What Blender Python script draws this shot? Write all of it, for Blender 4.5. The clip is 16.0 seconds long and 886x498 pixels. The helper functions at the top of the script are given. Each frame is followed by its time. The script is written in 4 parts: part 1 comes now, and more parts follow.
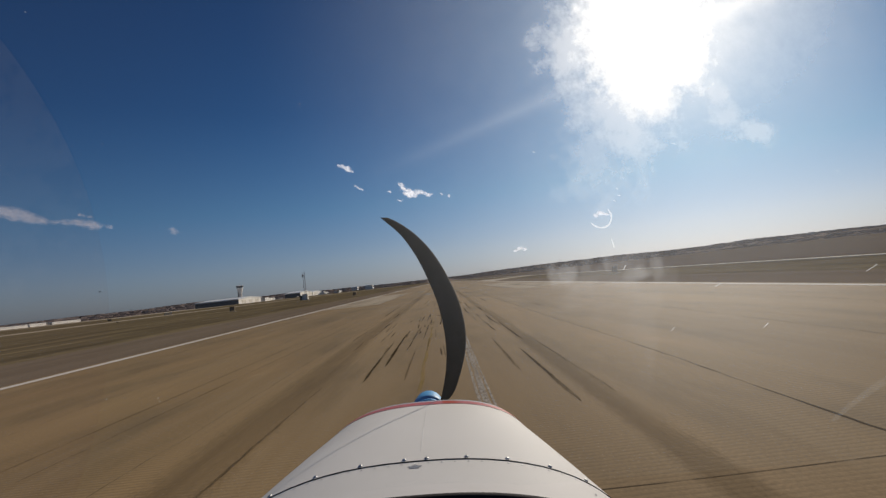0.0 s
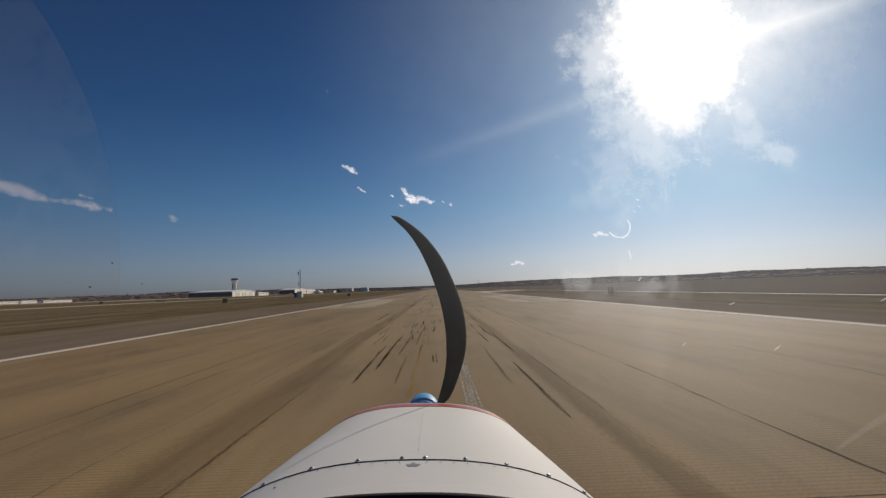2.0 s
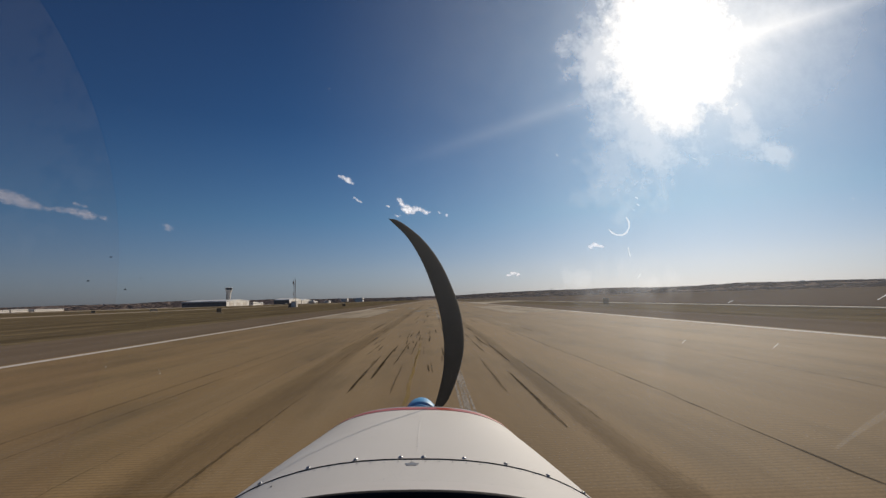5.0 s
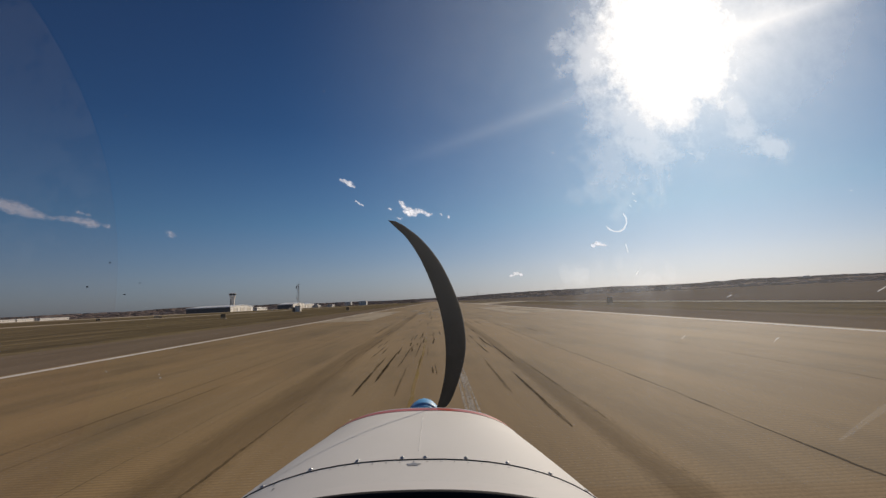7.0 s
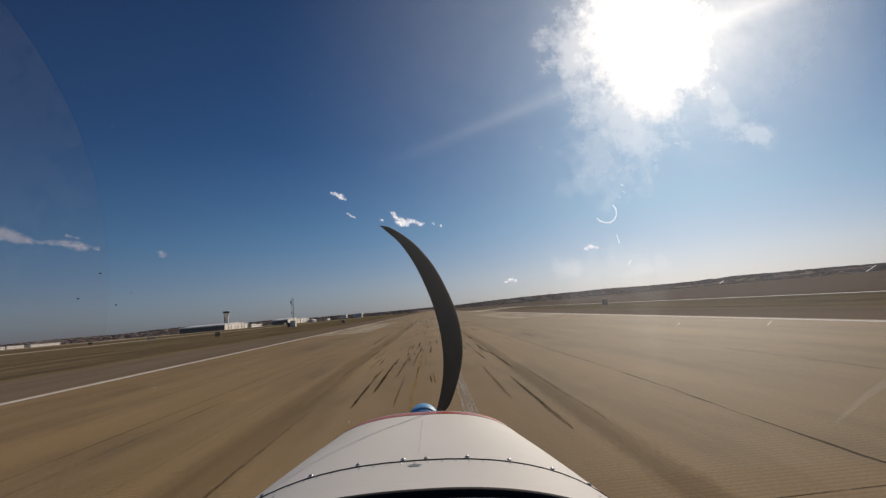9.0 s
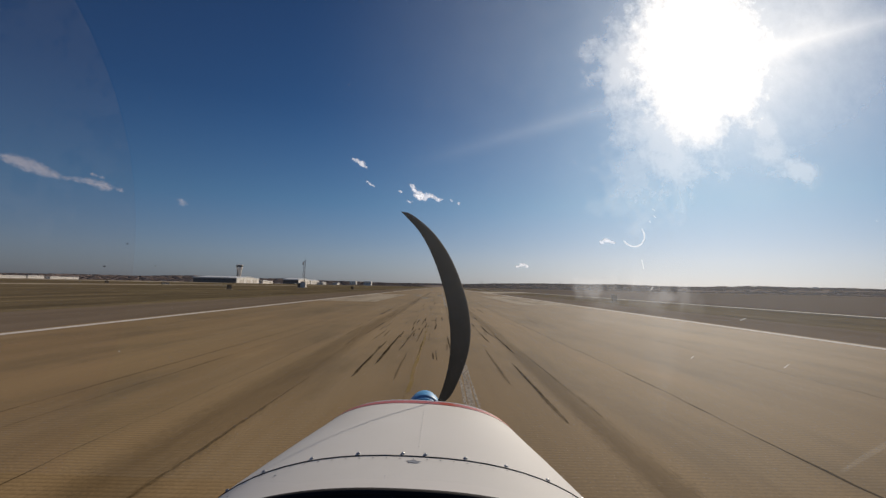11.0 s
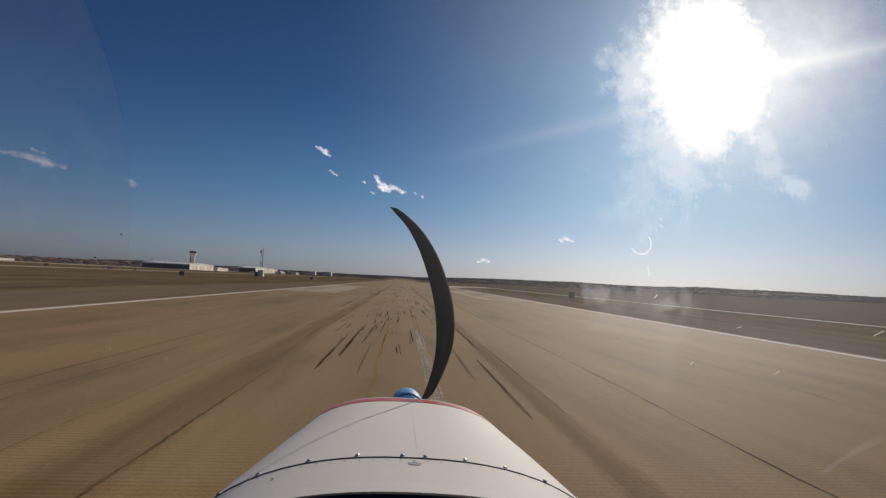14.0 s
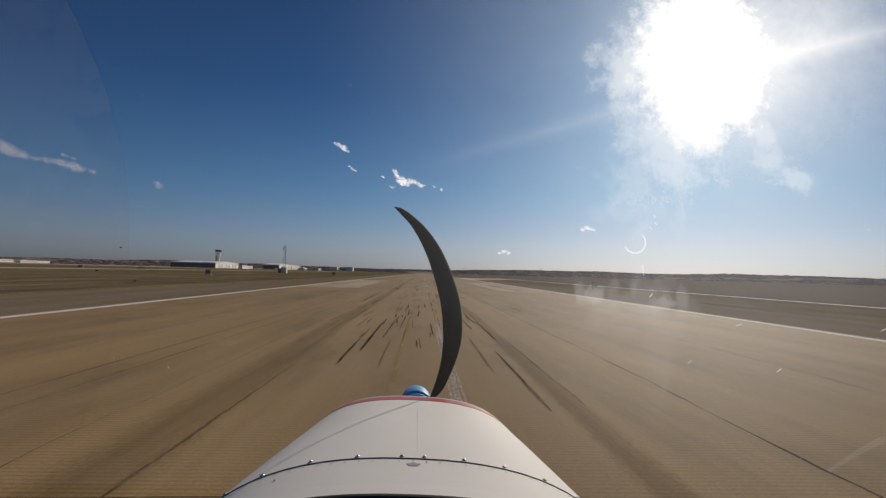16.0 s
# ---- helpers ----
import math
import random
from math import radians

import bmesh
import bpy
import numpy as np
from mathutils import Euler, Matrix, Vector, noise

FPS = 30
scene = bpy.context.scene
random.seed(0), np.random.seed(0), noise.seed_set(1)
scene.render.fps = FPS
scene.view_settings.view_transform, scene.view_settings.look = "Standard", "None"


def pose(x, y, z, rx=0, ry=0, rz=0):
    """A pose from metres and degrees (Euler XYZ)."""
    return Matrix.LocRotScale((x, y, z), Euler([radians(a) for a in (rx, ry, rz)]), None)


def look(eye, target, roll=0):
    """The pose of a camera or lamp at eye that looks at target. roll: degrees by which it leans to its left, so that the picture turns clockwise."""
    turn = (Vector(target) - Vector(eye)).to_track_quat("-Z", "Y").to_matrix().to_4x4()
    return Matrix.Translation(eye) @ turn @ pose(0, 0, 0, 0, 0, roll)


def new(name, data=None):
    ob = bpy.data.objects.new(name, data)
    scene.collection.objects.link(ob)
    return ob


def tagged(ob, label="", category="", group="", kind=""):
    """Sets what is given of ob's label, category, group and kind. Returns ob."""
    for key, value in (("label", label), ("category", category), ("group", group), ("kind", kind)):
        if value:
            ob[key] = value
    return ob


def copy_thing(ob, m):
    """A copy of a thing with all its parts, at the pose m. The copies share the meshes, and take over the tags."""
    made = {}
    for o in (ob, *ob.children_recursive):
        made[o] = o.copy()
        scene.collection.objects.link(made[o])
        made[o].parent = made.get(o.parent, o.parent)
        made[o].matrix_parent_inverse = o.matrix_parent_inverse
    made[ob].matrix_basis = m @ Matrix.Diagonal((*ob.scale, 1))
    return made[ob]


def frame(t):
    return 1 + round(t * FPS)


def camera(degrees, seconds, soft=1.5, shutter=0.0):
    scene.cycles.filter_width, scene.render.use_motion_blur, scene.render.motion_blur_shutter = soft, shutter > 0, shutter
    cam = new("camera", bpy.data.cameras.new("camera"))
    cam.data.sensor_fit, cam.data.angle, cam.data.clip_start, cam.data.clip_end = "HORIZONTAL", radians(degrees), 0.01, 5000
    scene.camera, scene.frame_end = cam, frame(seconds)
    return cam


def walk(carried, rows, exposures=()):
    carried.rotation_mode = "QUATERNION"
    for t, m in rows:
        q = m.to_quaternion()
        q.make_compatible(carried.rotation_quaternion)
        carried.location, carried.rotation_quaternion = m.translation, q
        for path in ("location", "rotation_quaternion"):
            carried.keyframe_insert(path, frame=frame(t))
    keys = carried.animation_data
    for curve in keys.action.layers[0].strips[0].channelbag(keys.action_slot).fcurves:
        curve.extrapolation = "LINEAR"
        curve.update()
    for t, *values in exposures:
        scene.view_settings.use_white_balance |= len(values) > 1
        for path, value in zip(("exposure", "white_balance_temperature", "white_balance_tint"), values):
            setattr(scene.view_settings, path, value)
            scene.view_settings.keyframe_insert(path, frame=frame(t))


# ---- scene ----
cam = camera(86.0, 16.0, soft=1.4)

# seconds, x, y, z, yaw, pitch, roll: the eye behind the windscreen sways by a few centimetres
PATH = [
    (0, 0.139, -0.047, 1.738, -0.12, 3.80, 6.32),
    (0.5, 0.094, -0.040, 1.738, -1.63, 3.75, 5.08),
    (1, 0.051, -0.033, 1.728, -3.11, 4.06, 4.02),
    (1.5, 0.043, -0.032, 1.715, -2.98, 4.59, 2.60),
    (2, 0.093, -0.040, 1.715, -0.68, 4.74, 1.98),
    (2.5, 0.138, -0.050, 1.714, 1.62, 4.96, 0.46),
    (3, 0.126, -0.045, 1.709, 0.66, 5.04, 2.15),
    (3.5, 0.088, -0.039, 1.715, -0.93, 4.71, 2.12),
    (4, 0.081, -0.039, 1.707, -0.97, 5.02, 1.33),
    (6.5, 0.081, -0.037, 1.660, -1.28, 6.83, 2.78),
    (7, 0.093, -0.039, 1.676, -0.81, 6.22, 2.74),
    (7.5, 0.093, -0.040, 1.675, -0.53, 6.32, 1.68),
    (8, 0.061, -0.034, 1.652, -1.61, 7.17, 0.78),
    (8.5, 0.030, -0.028, 1.640, -2.92, 7.59, 0.79),
    (9, 0.093, -0.038, 1.649, -1.33, 7.25, 5.11),
    (9.2, 0.099, -0.040, 1.668, -0.60, 6.50, 5.20),
    (11.3, 0.062, -0.040, 1.727, -0.80, 4.20, -1.95),
    (11.5, 0.044, -0.038, 1.737, -1.61, 3.87, -1.82),
    (12, 0.005, -0.031, 1.749, -3.22, 3.32, -2.03),
    (12.5, -0.020, -0.027, 1.740, -4.13, 3.62, -2.53),
    (13, -0.037, -0.023, 1.737, -4.82, 3.71, -2.64),
    (13.5, -0.038, -0.023, 1.743, -4.87, 3.47, -2.66),
    (14, -0.042, -0.022, 1.732, -4.97, 3.90, -2.84),
    (14.5, -0.062, -0.017, 1.736, -5.93, 3.72, -2.64),
    (15, -0.029, -0.025, 1.750, -4.44, 3.23, -2.69),
    (15.5, 0.001, -0.029, 1.756, -3.47, 3.03, -1.79),
    (16, 0.026, -0.034, 1.761, -2.45, 2.92, -1.55),
]
walk(cam, [(t, pose(x, y, z, 90 + p, r, yaw)) for t, x, y, z, yaw, p, r in PATH], [
    (0, -0.35, 6400, 10), (4, -0.35, 6430, 10), (6.5, -0.35, 6600, 11), (9, -0.35, 6620, 11.5), (11.5, -0.35, 6500, 11), (16, -0.35, 6500, 11)])

# ---------------------------------------------------------------- sky, sun
SUN_AZ, SUN_EL = 29.6, 25.5
sun_way = Vector((math.sin(radians(SUN_AZ)) * math.cos(radians(SUN_EL)),
                  math.cos(radians(SUN_AZ)) * math.cos(radians(SUN_EL)), math.sin(radians(SUN_EL))))
world = bpy.data.worlds.new("sky")
scene.world = world
world.use_nodes = True
wn, wl = world.node_tree.nodes, world.node_tree.links
sky = wn.new("ShaderNodeTexSky")
sky.sky_type, sky.sun_disc = "NISHITA", False
sky.sun_elevation, sky.sun_rotation = radians(SUN_EL), radians(SUN_AZ)
sky.altitude, sky.air_density, sky.dust_density, sky.ozone_density = 100, 1.0, 0.8, 4.0
tint = wn.new("ShaderNodeMix")
tint.data_type, tint.blend_type = "RGBA", "MULTIPLY"
tint.inputs[0].default_value = 1.0
# clear winter air: deep blue overhead, pale and milky towards the horizon
way_in = wn.new("ShaderNodeTexCoord")
up = wn.new("ShaderNodeSeparateXYZ")
clearness = wn.new("ShaderNodeValToRGB")
for _ in range(3):
    clearness.color_ramp.elements.new(0.5)
for e, (at, c) in zip(clearness.color_ramp.elements, ((0.0, (0.82, 0.98, 1.50)), (0.06, (0.87, 1.02, 1.40)), (0.17, (0.56, 0.91, 1.19)), (0.35, (0.25, 0.58, 0.91)), (0.6, (0.14, 0.42, 0.74)))):
    e.position, e.color = at, (*c, 1)
wl.new(way_in.outputs["Generated"], up.inputs[0])
wl.new(up.outputs[2], clearness.inputs["Fac"])
wl.new(clearness.outputs["Color"], tint.inputs[7])
wl.new(sky.outputs["Color"], tint.inputs[6])
# haze takes the colour out of the lowest sky
grey, milk, hazy = wn.new("ShaderNodeRGBToBW"), wn.new("ShaderNodeMix"), wn.new("ShaderNodeMix")
for k in (milk, hazy):
    k.data_type = "RGBA"
milk.blend_type, milk.inputs[0].default_value, milk.inputs[7].default_value = "MULTIPLY", 1.0, (0.90, 0.97, 1.05, 1)
thin_air = wn.new("ShaderNodeValToRGB")
for _ in range(2):
    thin_air.color_ramp.elements.new(0.5)
for e, (at, c) in zip(thin_air.color_ramp.elements, ((0.0, 0.42), (0.06, 0.24), (0.16, 0.06), (0.3, 0.0))):
    e.position, e.color = at, (c, c, c, 1)
wl.new(up.outputs[2], thin_air.inputs["Fac"]), wl.new(thin_air.outputs["Color"], hazy.inputs[0])
wl.new(tint.outputs[2], grey.inputs[0]), wl.new(grey.outputs[0], milk.inputs[6])
wl.new(tint.outputs[2], hazy.inputs[6]), wl.new(milk.outputs[2], hazy.inputs[7])
wl.new(hazy.outputs[2], wn["Background"].inputs["Color"])
wn["Background"].inputs["Strength"].default_value = 0.05

sun = new("sun", bpy.data.lights.new("sun", "SUN"))
sun.data.energy, sun.data.angle, sun.data.color = 5.0, radians(1.0), (1.0, 0.89, 0.74)
sun.matrix_world = look(sun_way * 200, (0, 0, 0))


# ---------------------------------------------------------------- materials
def nodes_of(m):
    m.use_nodes = True
    return m.node_tree.nodes, m.node_tree.links, m.node_tree.nodes["Principled BSDF"]


def stretch_noise(n, l, scale, stretch, detail=6.0, rough=0.6):
    co = n.new("ShaderNodeNewGeometry")
    mp = n.new("ShaderNodeMapping")
    mp.inputs["Scale"].default_value = stretch
    l.new(co.outputs["Position"], mp.inputs["Vector"])
    t = n.new("ShaderNodeTexNoise")
    t.inputs["Scale"].default_value, t.inputs["Detail"].default_value = scale, detail
    t.inputs["Roughness"].default_value = rough
    l.new(mp.outputs["Vector"], t.inputs["Vector"])
    return t.outputs["Fac"]


def ramp(n, l, value, stops):
    r = n.new("ShaderNodeValToRGB")
    while len(r.color_ramp.elements) < len(stops):
        r.color_ramp.elements.new(0.5)
    for e, (at, c) in zip(r.color_ramp.elements, stops):
        e.position, e.color = at, (*c, 1) if len(c) == 3 else c
    l.new(value, r.inputs["Fac"])
    return r.outputs["Color"]


def mix(n, l, a, b, fac, how="MIX"):
    m = n.new("ShaderNodeMix")
    m.data_type, m.blend_type = "RGBA", how
    for k, v in ((0, fac), (6, a), (7, b)):
        if hasattr(v, "is_linked"):
            l.new(v, m.inputs[k])
        else:
            m.inputs[k].default_value = v if k == 0 else (*v, 1)
    return m.outputs[2]


def calc(n, l, op, a, b=0.0, clamp=False):
    m = n.new("ShaderNodeMath")
    m.operation, m.use_clamp = op, clamp
    for k, v in ((0, a), (1, b)):
        if hasattr(v, "is_linked"):
            l.new(v, m.inputs[k])
        else:
            m.inputs[k].default_value = v
    return m.outputs[0]


def bump(n, l, bsdf, height, strength, distance):
    b = n.new("ShaderNodeBump")
    b.inputs["Strength"].default_value, b.inputs["Distance"].default_value = strength, distance
    l.new(height, b.inputs["Height"])
    l.new(b.outputs["Normal"], bsdf.inputs["Normal"])


def surface(name, dark, light, scale=1.0, stretch=(1, 1, 1), rough=0.8, metal=0.0, fine=40.0, relief=0.3, deep=0.01, wear=0.12, random_tint=0.0, gloss=0.3):
    """Two colours in broad patches, a finer grain over them, and relief."""
    m = bpy.data.materials.new(name)
    n, l, b = nodes_of(m)
    broad = stretch_noise(n, l, scale, stretch)
    grain = stretch_noise(n, l, fine, (1, 1, 1), 4.0)
    c = ramp(n, l, broad, [(0.32, dark), (0.68, light)])
    g = ramp(n, l, grain, [(0.3, (1 - wear,) * 3), (0.7, (1 + wear,) * 3)])
    c = mix(n, l, c, g, 1.0, "MULTIPLY")
    if random_tint:
        info = n.new("ShaderNodeObjectInfo")
        c = mix(n, l, c, ramp(n, l, info.outputs["Random"], [(0, (1 - random_tint,) * 3), (1, (1 + random_tint,) * 3)]), 1.0, "MULTIPLY")
    l.new(c, b.inputs["Base Color"])
    b.inputs["Roughness"].default_value, b.inputs["Metallic"].default_value = rough, metal
    b.inputs["Specular IOR Level"].default_value = gloss
    if relief:
        bump(n, l, b, grain, relief, deep)
    return m


def runway_material():
    m = bpy.data.materials.new("grooved_runway_concrete")
    n, l, b = nodes_of(m)
    broad = stretch_noise(n, l, 0.35, (1, 0.06, 1), 5)
    patch = stretch_noise(n, l, 0.12, (1, 0.35, 1), 4)
    grain = stretch_noise(n, l, 30.0, (1, 1, 1), 5)
    c = ramp(n, l, broad, [(0.3, (0.228, 0.151, 0.070)), (0.7, (0.306, 0.209, 0.102))])
    c = mix(n, l, c, ramp(n, l, patch, [(0.35, (0.90, 0.90, 0.91)), (0.65, (1.10, 1.09, 1.06))]), 1.0, "MULTIPLY")
    c = mix(n, l, c, ramp(n, l, grain, [(0.3, (0.82,) * 3), (0.7, (1.15,) * 3)]), 1.0, "MULTIPLY")
    # pale dust lying in long drifts
    dust = stretch_noise(n, l, 0.5, (1, 0.09, 1), 6, 0.65)
    c = mix(n, l, c, (0.36, 0.275, 0.165), ramp(n, l, dust, [(0.55, (0, 0, 0)), (0.78, (0.55,) * 3)]))
    # faint rubber film in long streaks
    streak = stretch_noise(n, l, 2.2, (1, 0.012, 1), 4, 0.7)
    c = mix(n, l, c, (0.085, 0.066, 0.042), ramp(n, l, streak, [(0.58, (0, 0, 0)), (0.85, (0.35,) * 3)]))
    # transverse saw-cut grooves
    co = n.new("ShaderNodeNewGeometry")
    w = n.new("ShaderNodeTexWave")
    w.wave_type, w.bands_direction, w.wave_profile = "BANDS", "Y", "SIN"
    w.inputs["Scale"].default_value, w.inputs["Distortion"].default_value = 4.2, 0.25
    w.inputs["Detail"].default_value = 1.0
    l.new(co.outputs["Position"], w.inputs["Vector"])
    groove = ramp(n, l, w.outputs["Fac"], [(0.12, (0.82, 0.815, 0.81)), (0.42, (1.03, 1.03, 1.03))])
    worn = stretch_noise(n, l, 0.25, (1, 0.5, 1), 3)
    c = mix(n, l, c, groove, ramp(n, l, worn, [(0.36, (0.25,) * 3), (0.55, (0.85,) * 3)]), "MULTIPLY")
    # right outer lane in a greyer mix; left darkened to paint lens corner falloff
    lane = n.new("ShaderNodeSeparateXYZ")
    l.new(co.outputs["Position"], lane.inputs[0])
    c = mix(n, l, c, (0.93, 0.94, 0.97), calc(n, l, "GREATER_THAN", lane.outputs[0], 3.95), "MULTIPLY")
    c = mix(n, l, c, (0.95, 0.955, 0.96), calc(n, l, "LESS_THAN", lane.outputs[0], -3.5), "MULTIPLY")
    # blotches where water and fuel have dried
    blot = stretch_noise(n, l, 0.5, (1, 0.28, 1), 7, 0.62)
    c = mix(n, l, c, ramp(n, l, blot, [(0.36, (0.79, 0.80, 0.82)), (0.48, (0.98, 0.98, 0.98)), (0.60, (1.03, 1.02, 1.01)), (0.70, (1.20, 1.17, 1.14))]), 1.0, "MULTIPLY")
    l.new(c, b.inputs["Base Color"])
    b.inputs["Roughness"].default_value = 0.82
    b.inputs["Specular IOR Level"].default_value = 0.08
    bump(n, l, b, w.outputs["Fac"], 0.15, 0.004)
    return m


def patchy(name, colour, scale, stretch, lo, hi, rough=0.85, most=1.0, feather=False):
    """A worn layer through which what lies beneath shows: rubber, old paint, sealant."""
    m = bpy.data.materials.new(name)
    n, l, b = nodes_of(m)
    a = stretch_noise(n, l, scale, stretch, 6, 0.7)
    fine = stretch_noise(n, l, 25.0, (1, 0.25, 1), 4)
    v = calc(n, l, "ADD", calc(n, l, "MULTIPLY", a, 0.75), calc(n, l, "MULTIPLY", fine, 0.25))
    alpha = ramp(n, l, v, [(lo, (0, 0, 0)), (hi, (most,) * 3)])
    if feather:
        across = n.new("ShaderNodeAttribute")
        across.attribute_name = "across"
        ragged = calc(n, l, "ADD", across.outputs["Fac"], calc(n, l, "MULTIPLY", calc(n, l, "SUBTRACT", fine, 0.5), 0.9))
        alpha = mix(n, l, alpha, ramp(n, l, ragged, [(0.10, (0, 0, 0)), (0.55, (1, 1, 1))]), 1.0, "MULTIPLY")
    l.new(ramp(n, l, fine, [(0.3, tuple(0.8 * k for k in colour)), (0.7, tuple(1.2 * k for k in colour))]), b.inputs["Base Color"])
    b.inputs["Roughness"].default_value = rough
    b.inputs["Specular IOR Level"].default_value = 0.0 if feather else 0.03
    l.new(alpha, b.inputs["Alpha"])
    return m


def grass_material():
    m = bpy.data.materials.new("dormant_winter_grass")
    n, l, b = nodes_of(m)
    band = stretch_noise(n, l, 0.11, (1, 0.03, 1), 5, 0.65)
    tuft = stretch_noise(n, l, 1.3, (1, 0.6, 1), 6, 0.7)
    c = ramp(n, l, band, [(0.37, (0.094, 0.072, 0.042)), (0.46, (0.165, 0.130, 0.074)), (0.54, (0.108, 0.083, 0.048)), (0.64, (0.205, 0.162, 0.094))])
    c = mix(n, l, c, ramp(n, l, tuft, [(0.3, (0.72,) * 3), (0.7, (1.2,) * 3)]), 1.0, "MULTIPLY")
    worn = stretch_noise(n, l, 0.22, (1, 0.18, 1), 6, 0.75)
    c = mix(n, l, c, ramp(n, l, worn, [(0.36, (0.70, 0.68, 0.66)), (0.52, (1.08, 1.06, 1.04)), (0.68, (1.42, 1.36, 1.26))]), 1.0, "MULTIPLY")
    l.new(c, b.inputs["Base Color"])
    b.inputs["Roughness"].default_value = 0.95
    b.inputs["Specular IOR Level"].default_value = 0.0
    bump(n, l, b, tuft, 0.25, 0.08)
    return m


def woods_material():
    """Bare twigs seen from afar: half of the light is thrown back, half filters through."""
    m = bpy.data.materials.new("hazed_bare_woods")
    n, l, b = nodes_of(m)
    d, t, mixed = (n.new(k) for k in ("ShaderNodeBsdfDiffuse", "ShaderNodeBsdfTranslucent", "ShaderNodeMixShader"))
    # distance haze is put into this tone, well above bare twigs' own colour
    tone = ramp(n, l, stretch_noise(n, l, 0.010, (1, 1, 1), 6), [(0.3, (0.400, 0.315, 0.290)), (0.7, (0.475, 0.380, 0.350))])
    tone = mix(n, l, tone, ramp(n, l, stretch_noise(n, l, 0.12, (1, 1, 1), 4), [(0.3, (0.8,) * 3), (0.7, (1.15,) * 3)]), 1.0, "MULTIPLY")
    l.new(tone, d.inputs["Color"]), l.new(tone, t.inputs["Color"])
    l.new(d.outputs[0], mixed.inputs[1]), l.new(t.outputs[0], mixed.inputs[2])
    l.new(mixed.outputs[0], n["Material Output"].inputs["Surface"])
    return m


def cloud_material(dark, light, most=0.9, torn=0.5):
    """Backlit droplets: all the light goes through, at one even strength for the whole cloud."""
    m = bpy.data.materials.new("thin_cloud")
    n, l, b = nodes_of(m)
    d, t, mixed = (n.new(k) for k in ("ShaderNodeBsdfDiffuse", "ShaderNodeBsdfTranslucent", "ShaderNodeMixShader"))
    tone = ramp(n, l, stretch_noise(n, l, 0.02, (1, 1, 1), 4), [(0.3, dark), (0.65, light)])
    l.new(tone, d.inputs["Color"]), l.new(tone, t.inputs["Color"])
    mixed.inputs[0].default_value = 1.0
    # fixed normal away from the sun: every face is lit at full strength
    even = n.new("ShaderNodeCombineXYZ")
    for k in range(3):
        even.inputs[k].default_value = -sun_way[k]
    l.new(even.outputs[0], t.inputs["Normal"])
    l.new(d.outputs[0], mixed.inputs[1]), l.new(t.outputs[0], mixed.inputs[2])
    # thin droplets let the sky behind show through
    thick, gap, last = n.new("ShaderNodeAttribute"), n.new("ShaderNodeBsdfTransparent"), n.new("ShaderNodeMixShader")
    thick.attribute_name = "thickness"
    wisp = calc(n, l, "ADD", thick.outputs["Fac"], calc(n, l, "MULTIPLY", calc(n, l, "SUBTRACT", stretch_noise(n, l, 0.035, (1, 1, 1.6), 5, 0.65), 0.5), torn))
    l.new(ramp(n, l, calc(n, l, "MULTIPLY", wisp, calc(n, l, "MULTIPLY", thick.outputs["Fac"], 12.0, True)), [(0.02, (0, 0, 0)), (0.35, (0.45 * most,) * 3), (1.0, (most,) * 3)]), last.inputs[0])
    l.new(gap.outputs[0], last.inputs[1]), l.new(mixed.outputs[0], last.inputs[2])
    l.new(last.outputs[0], n["Material Output"].inputs["Surface"])
    return m


